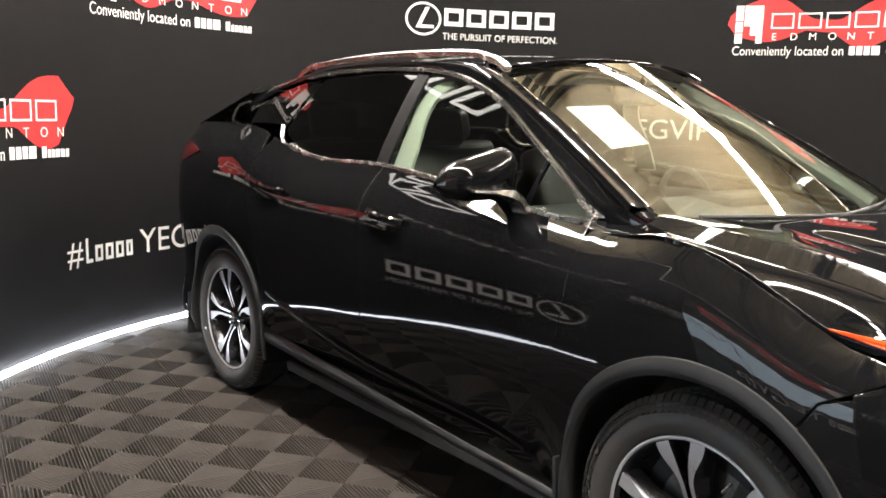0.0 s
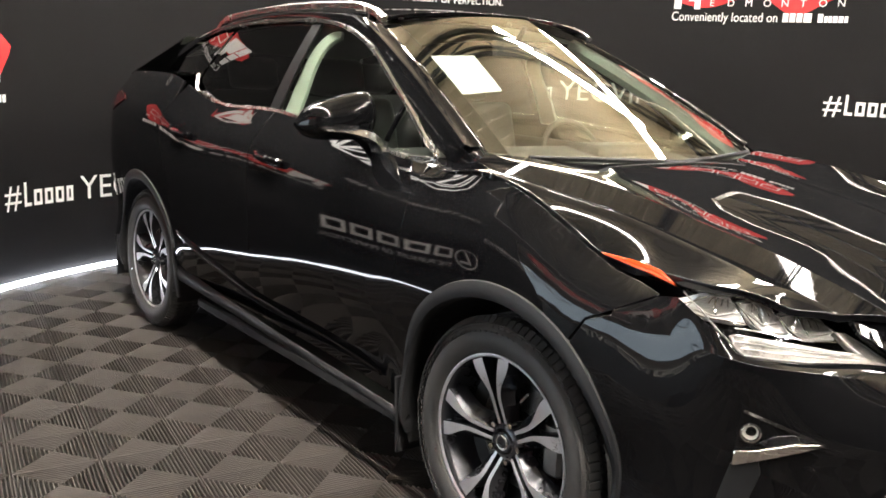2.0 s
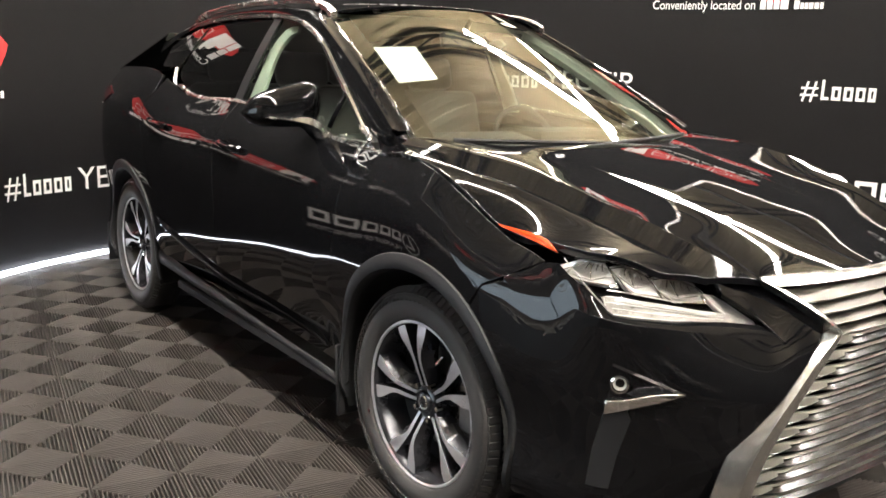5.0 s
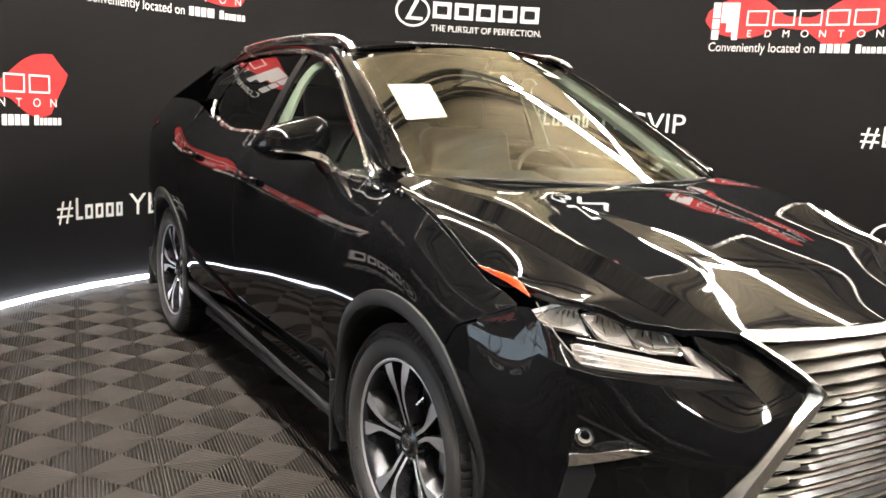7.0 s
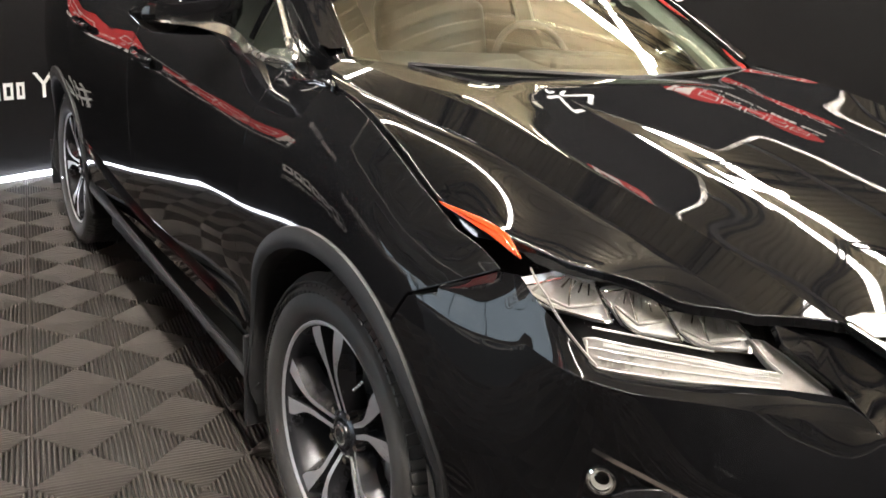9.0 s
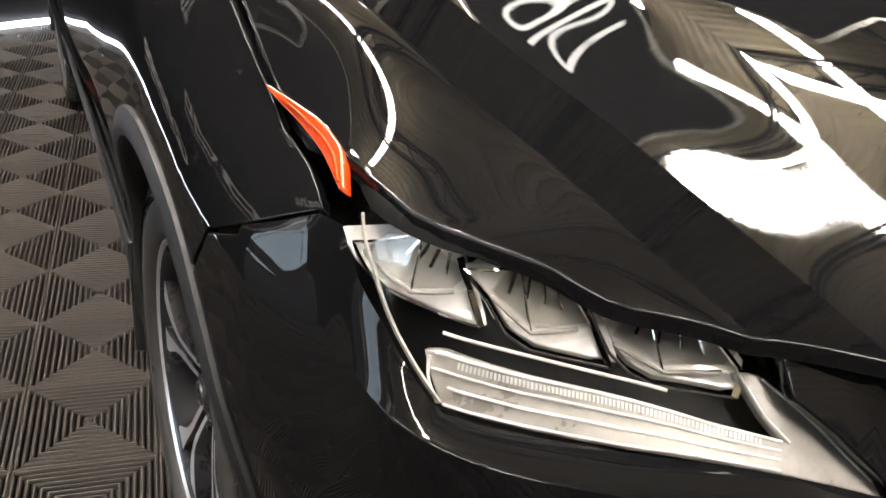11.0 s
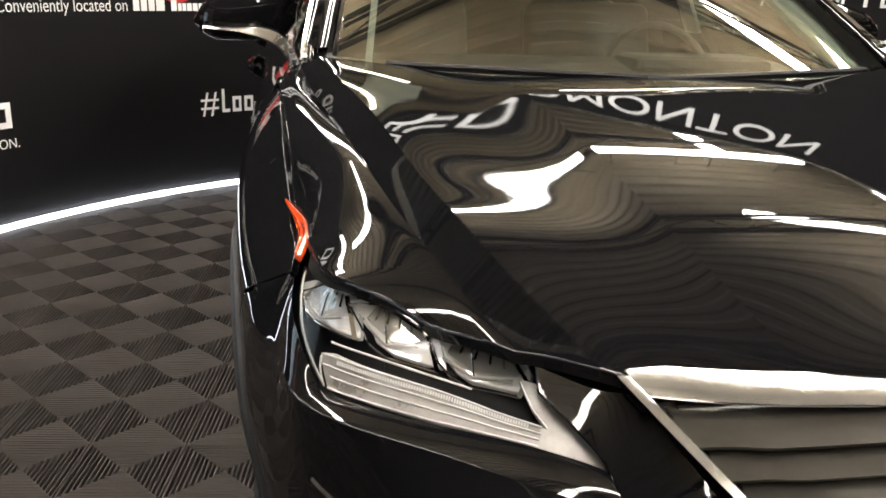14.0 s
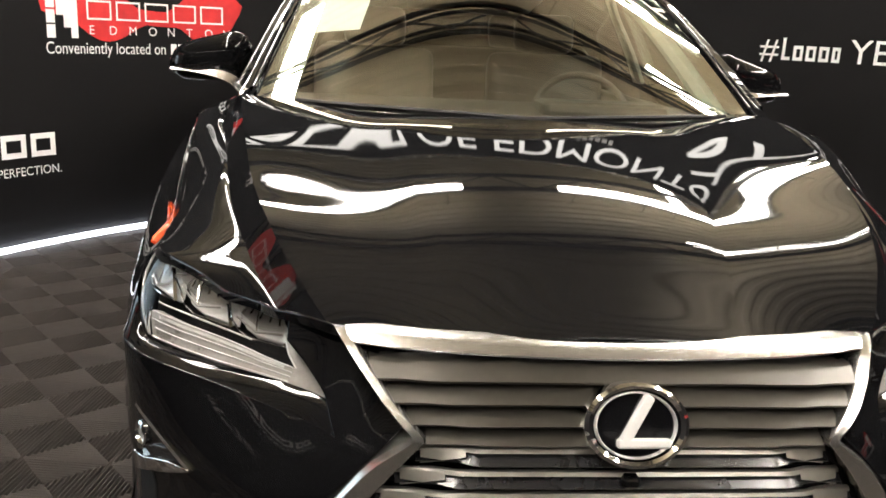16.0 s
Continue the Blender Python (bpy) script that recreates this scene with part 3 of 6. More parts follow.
def tag_block(s, z):
    words("#", s, z, 0.15)
    x, rs = 0.15, []
    for k, hgt in ((0.075, 0.15), (0.085, 0.1), (0.085, 0.1), (0.085, 0.1), (0.07, 0.1)):
        rs += [(x, 0, x + k * 0.75, 0.022), (x, 0.022, x + 0.02, hgt)]
        if hgt < 0.12:
            rs += [(x + 0.02, hgt - 0.022, x + k * 0.75, hgt), (x + k * 0.75 - 0.018, 0.022, x + k * 0.75, hgt - 0.022)]
        x += k
    bars(rs, s, z, "white wordmark drawn as plain shapes")
    words("YEGVIP", s + x + 0.04, z, 0.155, 0.74)


for k, s0 in enumerate((-3.126, 2.05 + 5.2)):
    dealer_block(s0, 1.125, 3 + k)
for k, s0 in enumerate((-1.63, 3.55, -6.8, 9.0)):
    dealer_block(s0, 1.945, 11 + k)
for s0, z in ((0.925, 2.01), (-4.33, 0.43), (-0.5, 1.2), (6.2, 1.99), (4.9, 0.45), (-5.75, 1.2), (-9.4, 2.0), (-10.6, 0.43)):
    maker_block(s0, z)
for s0, z in ((-1.88, 0.485), (2.10, 1.275), (-4.3, 2.0), (4.75, 1.275), (-7.0, 0.485), (-8.4, 1.275), (7.3, 0.485), (11.4, 1.275)):
    tag_block(s0, z)
dealer_block(0.7, 0.42, 32)
# the large line of capitals high on the wall behind the car, given an added glow
wordmark(-2.52, 3.13, 1.8, 0.41, 0.14, "white letter shapes high on the wall, with an added glow", HEADERGLOW)
words("OF EDMONTON", -0.6, 3.13, 0.41, 3.65, "white capitals high on the wall, with an added glow", HEADERGLOW)
words("Conveniently located on", -0.9, 2.99, 0.1, 1.35)
bars([(0.0, 0, 0.06, 0.1), (0.08, 0, 0.14, 0.1), (0.16, 0, 0.22, 0.1), (0.24, 0, 0.29, 0.07), (0.31, 0, 0.36, 0.1), (0.44, 0, 0.5, 0.1), (0.52, 0, 0.56, 0.09), (0.58, 0, 0.62, 0.07), (0.64, 0, 0.69, 0.07), (0.71, 0, 0.76, 0.07), (0.78, 0, 0.82, 0.09)], 0.52, 2.99)


# ---- the car ----
CAR = empty("car", "glossy black crossover car with chrome trim on the tiled floor", "car")
CAR.location = (0, 0, 0)
HUBZ, TYRE_R = 0.364, 0.366
AXLES = (0.0, 2.79)

# plan of the body at its widest, from the nose round the flank to the tail: (half width, y)
PLAN = [(-0.2, -1.047), (0.0, -1.06), (0.2, -1.047), (0.36, -1.008), (0.52, -0.93), (0.68, -0.826), (0.79, -0.72), (0.865, -0.57), (0.91, -0.38), (0.935, -0.12), (0.94, 0.25),
        (0.936, 0.9), (0.94, 1.6), (0.947, 2.3), (0.945, 2.85), (0.92, 3.2), (0.86, 3.5), (0.72, 3.72), (0.42, 3.83), (0.0, 3.86)]
_p = np.array(PLAN)
_d = np.r_[0, np.cumsum(np.hypot(*np.diff(_p, axis=0).T))]
_d -= _d[1]
_s = np.linspace(0, _d[-1], 3000)
_h, _y = Curve(*zip(_d, _p[:, 0]))(_s), Curve(*zip(_d, _p[:, 1]))(_s)
_tx, _ty = np.gradient(_h, _s), np.gradient(_y, _s)
_k = np.hypot(_tx, _ty)
_nx, _ny = -_ty / _k * -1, -_tx / _k
S_END = _s[-1]


def s_of_y(y):
    return float(np.interp(y, _y, _s))


def s_of_h(h):
    k = np.argmax(_y > -0.4)
    return float(np.interp(h, _h[:k], _s[:k]))


# height of the shoulder where the lower body ends, along the car
BELT = Curve((-1.1, 0.9), (-0.75, 0.915), (-0.5, 0.95), (-0.27, 0.972), (-0.18, 1.012), (-0.08, 1.06), (0.0, 1.092), (0.14, 1.124), (0.43, 1.142), (0.68, 1.157), (1.17, 1.19), (1.6, 1.221), (2.3, 1.255), (2.55, 1.33), (2.8, 1.35), (3.5, 1.345))
# how far the skin lies inside the plan, by height: nose and flank
NOSE = Curve((0.15, 0.16), (0.22, 0.07), (0.32, 0.015), (0.45, 0.0), (0.62, 0.0), (0.71, 0.006), (0.77, 0.03), (0.83, 0.075), (0.9, 0.135), (0.96, 0.2))
FLANK = Curve((-0.12, 0.07), (0.0, 0.012), (0.1, 0.018), (0.22, 0.032), (0.36, 0.02), (0.5, 0.002), (0.62, 0.0015), (0.74, 0.009), (0.82, 0.023), (0.88, 0.05), (0.94, 0.092), (1.0, 0.142), (1.05, 0.168))

# the doors turn under below a soft line that drops towards the tail
TURN_Z = Curve((0.3, 0.67), (0.55, 0.67), (0.77, 0.675), (1.1, 0.665), (1.58, 0.62), (1.87, 0.6), (2.15, 0.56), (2.5, 0.53))
TURN = Curve((-0.4, 0.12), (-0.25, 0.078), (-0.16, 0.046), (-0.1, 0.025), (-0.05, 0.0115), (0.0, 0.0042), (0.06, 0.001), (0.12, 0.0), (0.2, 0.0), (0.3, 0.0))
# the nose beside the grille stands out below the lamp's tip and falls back above it
DENT = Curve((0.3, 0.0), (0.4, 0.003), (0.45, 0.014), (0.52, 0.034), (0.6, 0.034), (0.75, 0.026), (0.9, 0.004), (0.95, 0.0), (1.1, 0.0))
BULGE = Curve((0.2, 0.012), (0.3, 0.02), (0.42, 0.028), (0.53, 0.038), (0.62, 0.03), (0.75, 0.009), (0.85, 0.0), (1.0, 0.0))
SILL = Curve((-0.05, 0.07), (-0.03, 0.05), (-0.012, 0.03), (0.0, 0.024), (0.01, 0.03), (0.03, 0.058), (0.05, 0.07))


def ring(s, z):
    """The lower body: nose, flanks and tail. s: length round the plan from the nose; z: height."""
    s, z = np.asarray(s, float), np.asarray(z, float)
    h, y, nx, ny = (np.interp(s, _s, a) for a in (_h, _y, _nx, _ny))
    t = (z - 0.3) / (BELT(y) - 0.3)
    w = smoothstep(s, 0.62, 1.15)
    d = (NOSE(z) * (1 - w) + FLANK(t) * w) * (1 - 0.6 * np.exp(-((s - 1.0) / 0.17) ** 2)) * (1 - 0.3 * smoothstep(s, 2.05, 1.7) * smoothstep(s, 1.1, 1.35))
    wd = smoothstep(y, 0.36, 0.62) * smoothstep(y, 2.5, 2.2)
    under = z - TURN_Z(y)
    d = d * (1 - wd) + wd * (FLANK(np.maximum(t, 0.55)) + np.where(under < 0.2, TURN(np.minimum(under, 0.2)), 0.0))
    near = (s > 0.3) & (s < 0.95)
    d = d + np.where(near, np.maximum(DENT(s), 0), 0) * smoothstep(z, 0.6, 0.8) * smoothstep(z, 0.99, 0.94)
    d = d - 0.8 * np.where(near, np.maximum(BULGE(s), 0), 0) * smoothstep(z, 0.82, 0.6) * smoothstep(z, 0.25, 0.5)
    return np.stack([CX - (h - nx * d), y - ny * d, z + 0 * s], -1)


def sill_skin(s, z):
    s, z = np.asarray(s, float), np.asarray(z, float)
    h, y, nx, ny = (np.interp(s, _s, a) for a in (_h, _y, _nx, _ny))
    d = SILL((z - 0.292 - 0.046 * (y - 0.42)) / (1 + 0.5 * (y - 0.42)))
    return np.stack([CX - (h - nx * d), y - ny * d, z + 0 * s], -1)


def side(y, z):
    return ring(np.interp(y, _y, _s), z)


def upper(y, z):
    """The greenhouse above the shoulder."""
    y, z = np.asarray(y, float), np.asarray(z, float)
    k = z - 1.15
    h = 0.812 - 0.36 * k - 0.3 * k * k - 0.1 * smoothstep(y, 2.3, 3.6) * (y - 2.0) - 0.05 * smoothstep(y, 0.95, 0.3)
    return np.stack([CX - h, y, z], -1)


# bonnet: crown, ridge, crease and rim along the car
HOODC = Curve((-1.02, 0.85), (-0.95, 0.884), (-0.9, 0.906), (-0.82, 0.938), (-0.72, 0.972), (-0.6, 1.006), (-0.5, 1.031), (-0.35, 1.0655), (-0.2, 1.0935), (-0.05, 1.118), (0.1, 1.141), (0.2, 1.156), (0.6, 1.2))
RIDGE = Curve((-1.0, 0.4), (-0.838, 0.466), (-0.808, 0.486), (-0.752, 0.518), (-0.689, 0.551), (-0.629, 0.576), (-0.542, 0.606), (-0.42, 0.639), (-0.25, 0.672), (-0.1, 0.699), (0.0, 0.716), (0.3, 0.755), (0.6, 0.78))
RIDGEZ = Curve((-1.0, 0.79), (-0.838, 0.903), (-0.778, 0.938), (-0.68, 0.984), (-0.59, 1.019), (-0.48, 1.05), (-0.364, 1.082), (-0.233, 1.112), (0.0, 1.143), (0.27, 1.17), (0.6, 1.19))
RIM_H = Curve((-1.0, 0.80), (-0.38, 0.815), (-0.27, 0.818), (0.0, 0.832), (0.15, 0.845), (0.5, 0.835))
ZRIM = Curve((-0.84, 0.5), (-0.75, 0.68), (-0.71, 0.77), (-0.689, 0.836), (-0.663, 0.91), (-0.643, 0.938), (-0.609, 0.947), (-0.56, 0.949), (-0.5, 0.949), (-0.38, 0.955), (-0.27, 0.975), (-0.18, 1.018), (-0.08, 1.066), (0.0, 1.098), (0.135, 1.127), (0.5, 1.15))
BANDW, BANDZ, FOLD = 0.042, 0.046, 0.47


# slow swell of the bonnet between the ridges: rows by the cross position, columns along the car
SWELL = [[0.0, 0.0143, -0.0152, 0.005, -0.0029], [0.0233, 0.0087, 0.005, 0.0114, -0.0091], [-0.0362, -0.0029, 0.0141, 0.0111, -0.0072], [-0.0239, -0.0031, 0.0097, 0.0071, -0.0037]]


def swell(q, y):
    v = np.clip((y + 0.35) / 0.57, -1, 1)
    waves = (1.0, v, 2 * v**2 - 1, 4 * v**3 - 3 * v, 8 * v**4 - 8 * v**2 + 1)
    k = (1 - q * q) * smoothstep(y, 0.25, 0.0) * smoothstep(y, -0.9, -0.62)
    return k * sum(c * q ** (2 * i) * w for i, row in enumerate(SWELL) for c, w in zip(row, waves))


def hood_a(a, y):
    """Bonnet by the cross position a: 0 middle, 1 ridge, 1.2 crease, 2 rim."""
    a, y = np.asarray(a, float), np.asarray(y, float)
    s, q = np.sign(a), np.abs(a)
    zc, r, zr = HOODC(y), RIDGE(y), RIDGEZ(y)
    fade = smoothstep(y, 0.42, 0.05)
    # a gently crowned middle, a crease, then a dish that climbs to the ridge
    ze = zc - 0.013 * fade + 0.1 * (zr - zc)
    sl = 2 * (ze - zc) / FOLD
    w = np.clip((q - FOLD) / (1 - FOLD), 0, 1)
    k0, k1 = (sl - 0.01 * fade * smoothstep(y, -0.93, -0.7)) * (1 - FOLD), (0.5 * (zr - ze) + (0.055 - 0.07 * smoothstep(y, -0.6, -0.1)) * fade) * (1 - FOLD)
    zo = (2 * w**3 - 3 * w**2 + 1) * ze + (w**3 - 2 * w**2 + w) * k0 + (3 * w**2 - 2 * w**3) * zr + (w**3 - w**2) * k1
    z0 = np.where(q <= FOLD, zc + (ze - zc) * (q / FOLD) ** 2, zo)
    bw, bz = BANDW, BANDZ * (0.12 + 0.88 * fade)
    o = np.clip((q - 1) / 0.2, 0, 1)
    t = np.clip((q - 1.2) / 0.8, 0, 1.3)
    zcr = zr - bz
    z1 = zr - bz * o
    rear = smoothstep(y, -0.58, -0.3)
    z2 = zcr + (ZRIM(y) - zcr) * t ** 1.35 + 0.012 * fade * rear * np.sin(math.pi * np.minimum(t, 1))
    h = np.where(q <= 1, r * q, np.where(q <= 1.2, r + bw * o, r + bw + (RIM_H(y) - r - bw) * t))
    z = np.where(q <= 1, z0 + swell(np.minimum(q, 1), y), np.where(q <= 1.2, z1, z2))
    return np.stack([CX - s * h, y, z], -1)


def hood(h, y):
    """The same skin, by the distance from the centre line."""
    h, y = np.asarray(h, float), np.asarray(y, float)
    q, r = np.abs(h), RIDGE(y)
    t = (q - r - BANDW) / (RIM_H(y) - r - BANDW)
    a = np.where(q <= r, q / r, np.where(q <= r + BANDW, 1 + 0.2 * (q - r) / BANDW, 1.2 + 0.8 * t))
    return hood_a(np.sign(h) * a, y)


# windscreen, roof
def screen(u, v):
    """u: -1 to 1 across; v: 0 at the foot to 1 at the roof."""
    u, v = np.asarray(u, float), np.asarray(v, float)
    h = u * (0.735 - 0.145 * v)
    y = 0.13 + 0.86 * v + u * u * (0.17 - 0.03 * v)
    z = 1.14 + 0.512 * v + 0.07 * v * (1 - v) + u * u * (0.025 - 0.09 * v)
    return np.stack([CX - h, y, z], -1)


ROOFC = Curve((0.95, 1.652), (1.2, 1.672), (1.6, 1.686), (2.0, 1.682), (2.5, 1.65), (2.8, 1.612), (3.1, 1.556), (3.4, 1.48))


def roof(h, y):
    h, y = np.asarray(h, float), np.asarray(y, float)
    w = 0.6 - 0.03 * smoothstep(y, 2.0, 3.4) - 0.02 * smoothstep(y, 1.5, 1.0)
    return np.stack([CX - h, y, ROOFC(y) - 0.055 * (np.abs(h) / w) ** 2.4], -1)


def yz(*pts):
    """An outline on the flank, given by y and z, as lengths round the plan."""
    return [(s_of_y(y), z) for y, z in pts]


def arc(y0, r, a0, a1, n=22, z0=HUBZ, squash=1.0):
    return [(y0 + r * math.cos(radians(a)), z0 + squash * r * math.sin(radians(a))) for a in np.linspace(a0, a1, n)]


DOOR_A = bend((0.50, 0.305), (0.485, 0.7), (0.452, 1.04), (0.47, 1.132), step=0.04)      # wing to front door
DOOR_B = bend((1.5, 0.348), (1.515, 0.8), (1.55, 1.05), (1.555, 1.21), step=0.04)         # front to rear door
REAR_CUT = bend((2.335, 0.47), (2.33, 0.6), (2.40, 0.86), (2.5, 1.1), (2.46, 1.24), step=0.04)


def sag(y):
    """The door's top edge dips towards the mirror's corner."""
    return 0.028 * float(smoothstep(y, 1.0, 0.6) * smoothstep(y, 0.15, 0.42))


def belt_line(y0, y1, dz=0.0, n=14):
    return [(y, float(BELT(y)) + dz - sag(y)) for y in np.linspace(y0, y1, n)]


def shift(line, dy):
    return [(y + dy, z) for y, z in line]


G = 0.0035
for mir in (False, True):
    # wing
    top = belt_line(0.44, -0.24, -0.004, 14) + [(-0.34, 0.94), (-0.42, 0.924), (-0.478, 0.91)]
    seam = [(-0.43, 0.886), (-0.377, 0.858), (-0.31, 0.825)]
    a = math.degrees(math.atan2(0.79 - HUBZ, -0.29))
    wing = yz(*[(0.49, 0.33)], *shift(DOOR_A[1:-1], -G), *top, *seam, *arc(0, 0.45, a, -5))
    panel("front_wing", wing, ring, PAINT, CAR, mirror=mir)
    # doors
    low_f = bend((1.5, 0.348), (1.0, 0.328), (0.5, 0.305), step=0.1)
    fd = yz(*DOOR_A, *belt_line(0.5, 1.55), *[(y - G, z) for y, z in reversed(DOOR_B)], *low_f)
    door = panel("front_door", fd, ring, PAINT, CAR, mirror=mir)
    low_r = bend((2.335, 0.4), (2.1, 0.38), (1.5, 0.348), step=0.1)
    rd = yz(*[(y + G, z) for y, z in DOOR_B], *belt_line(1.56, 2.44, 0, 10), *[(y - G, z) for y, z in reversed(REAR_CUT)], *low_r[1:])
    rdoor = panel("rear_door", rd, ring, PAINT, CAR, mirror=mir)
    # rear quarter
    rq = yz(*[(y + G, z) for y, z in REAR_CUT], *belt_line(2.5, 3.55, 0, 16), (3.62, 1.2), (3.62, 0.5), (3.4, 0.32), *arc(2.79, 0.45, -3, 168))
    panel("rear_quarter", rq, ring, PAINT, CAR, mirror=mir)
    # sill and arch cladding
    sill = yz(*bend((0.42, 0.312), (1.5, 0.362), (2.36, 0.42), step=0.08), (2.37, 0.34), (1.5, 0.305), (0.5, 0.268), (0.42, 0.268))
    panel("sill_cladding", sill, sill_skin, PLASTIC, CAR, "matt black grained sill cladding", lift=-0.006, res=0.02, mirror=mir)
    for y0 in AXLES:
        rows = []
        for aa in np.linspace(-16, 196, 54):
            c, sn = math.cos(radians(aa)), math.sin(radians(aa))
            ro = 0.446 + 0.033 * max(0.0, sn) ** 0.8
            row = []
            for r, off in ((0.425, -0.06), (0.425, -0.004), (0.43, 0.006), (0.445, 0.011), (ro - 0.015, 0.009), (ro - 0.003, 0.006), (ro, -0.003)):
                yy, zz = y0 + r * c, HUBZ + 0.004 + r * sn
                p = side(np.array([yy]), np.array([max(0.2, zz)]))[0]
                p[0] -= off
                p[2] = zz
                row.append(p)
            rows.append(row)
        loft("arch_cladding", rows, PLASTIC, CAR, "matt black grained wheel-arch lip", mirror=mir)
        # inside of the arch
        rows = [[(CX - hh, y0 + 0.428 * math.cos(radians(aa)), HUBZ + 0.428 * math.sin(radians(aa))) for hh in (0.9, 0.75, 0.6)] for aa in np.linspace(-20, 200, 36)]
        loft("arch_liner", rows, DARK, CAR, mirror=mir)
    # mud flap
    bm = bmesh.new()
    box(bm, (0.2, 0.014, 0.26), pose(CX - 0.82, 0.455, 0.3, -4, 0, 0), 0.004)
    part("mud_flap", bm, PLASTIC, CAR, mirror=mir)
    bm = bmesh.new()
    box(bm, (0.2, 0.014, 0.24), pose(CX - 0.82, 3.25, 0.3, 5, 0, 0), 0.004)
    part("mud_flap", bm, PLASTIC, CAR, mirror=mir)
    # glass of the flank
    topline = bend((0.468, 1.142), (0.506, 1.165), (0.602, 1.233), (0.714, 1.307), (0.844, 1.383), (0.965, 1.45), (1.15, 1.525), (1.35, 1.578), (1.6, 1.604), (2.1, 1.608), (2.4, 1.588), (2.62, 1.548), (2.85, 1.487), (3.1, 1.42), (3.36, 1.358), step=0.05)
    tl = np.array(topline)

    def cut(y0, y1, dz=0.0):
        return [(y, float(np.interp(y, tl[:, 0], tl[:, 1])) + dz) for y in np.linspace(y0, y1, max(2, int(abs(y1 - y0) / 0.05)))]
    c = 0.011
    panel("quarterlight", [(0.52, 1.14), (0.74, 1.15), (0.74, 1.17), (0.7, 1.288), *cut(0.69, 0.54, -0.013)], upper, SIDEGLASS, CAR, "small fixed pane at the door mirror", rim=0.004, lift=-0.008, mirror=mir)
    panel("front_window", [(0.76, 1.16), *belt_line(0.8, 1.55, 0.014, 8), (1.535, 1.587), *cut(1.5, 0.725, -0.013)], upper, SIDEGLASS, CAR, "clear front door window", rim=0.004, lift=-0.008, mirror=mir)
    bar = upper(np.linspace(0.745, 0.712, 8), np.linspace(1.168, 1.312, 8)) - (0.001, 0, 0)
    tube("window_divider", bar, [(-0.008, -0.006), (0.008, -0.006), (0.007, 0.005), (-0.007, 0.005)], GLOSSBLACK, CAR, "slim black bar between the front panes", up=(-1, 0, 0.3), mirror=mir)
    panel("pillar_lining", bend((1.55, 1.2), (1.552, 1.4), (1.545, 1.5), (1.5, 1.556), (1.4, 1.572), step=0.03) + bend((1.38, 1.548), (1.44, 1.525), (1.468, 1.46), (1.452, 1.35), (1.44, 1.2), step=0.03), upper, HEADLINER, CAR, "pale grey-green cloth lining of the door pillar", lift=-0.03, rim=0.015, mirror=mir)
    panel("pillar_trim", [(1.558, 1.234), (1.635, 1.239), (1.61, 1.594), (1.54, 1.592)], upper, LAMPBLACK, CAR, "black trim between the door windows", lift=-0.002, mirror=mir)
    panel("rear_window", [*belt_line(1.64, 2.38, 0.014, 10), (2.47, 1.33), (2.43, 1.42), (2.33, 1.585), *cut(2.28, 1.615, -0.013)], upper, PRIVACY, CAR, "dark privacy glass in the rear door", rim=0.004, lift=-0.008, mirror=mir)
    panel("rear_quarter_glass", [(2.50, 1.352), *[(y, 1.362) for y in np.linspace(2.6, 3.2, 8)], (3.33, 1.364), *cut(3.3, 2.36, -0.014), (2.45, 1.43)], upper, PRIVACY, CAR, "dark glass wedge behind the rear door", rim=0.004, lift=-0.006, mirror=mir)
    # bright line round the windows
    prof = [(-0.009, -0.007), (0.004, -0.009), (0.009, 0.0), (0.004, 0.009), (-0.009, 0.007)]
    lowl = bend((0.53, 1.184), (0.498, 1.162), (0.474, 1.143), (0.476, 1.132), (0.5, 1.129), (0.56, 1.129), step=0.008) + [(y, float(BELT(y)) + 0.004 - sag(y)) for y in np.linspace(0.6, 2.33, 50)] + bend((2.38, 1.262), (2.45, 1.285), (2.485, 1.33), (2.50, 1.352), step=0.02)
    pl = np.array(lowl)
    P = upper(pl[:, 0], pl[:, 1]) - np.c_[0.004 + 0.008 * smoothstep(pl[:, 0], 0.9, 0.55), 0 * pl]
    tube("window_trim", P, prof, SATIN, CAR, "bright satin strip along the window line", up=(0, 0, 1), mirror=mir)
    pt = np.array([q for q in topline if 0.51 < q[0] < 2.5])
    P = upper(pt[:, 0], pt[:, 1]) - np.c_[0.004 + 0.008 * smoothstep(pt[:, 0], 0.9, 0.55), 0 * pt]
    tube("window_trim", P, prof, SATIN, CAR, "bright satin strip over the windows", up=(-1, 0, 0.3), mirror=mir)
    # pillar and roof side between the windows' top line and the screen and roof
    rows = []
    A1 = [screen(np.array([1.0]), np.array([v]))[0] for v in np.linspace(-0.02, 1, 16)]
    A2 = [roof(np.array([0.57]), np.array([y]))[0] for y in np.linspace(1.2, 3.0, 24)]
    inner = np.array(A1 + A2)
    ya = inner[:, 1]
    for i, p in enumerate(inner):
        y = 0.45 + (ya[i] - ya[0]) * (3.1 - 0.45) / (ya[-1] - ya[0]) if i > 0 else 0.45
        q = upper(np.array([y]), np.array([float(np.interp(y, tl[:, 0], tl[:, 1])) + 0.006]))[0]
        m = (p + q) / 2 + np.array((-0.022, -0.012 if i < 16 else 0.0, 0.022))
        ts = np.linspace(0, 1, 9)
        rows.append([(1 - t) ** 2 * p + 2 * t * (1 - t) * m + t * t * q for t in ts])
    rows.insert(0, [p + np.array((0.004, -0.02, -0.045)) for p in rows[0]])
    loft("roof_side", rows, PAINT, CAR, mirror=mir)
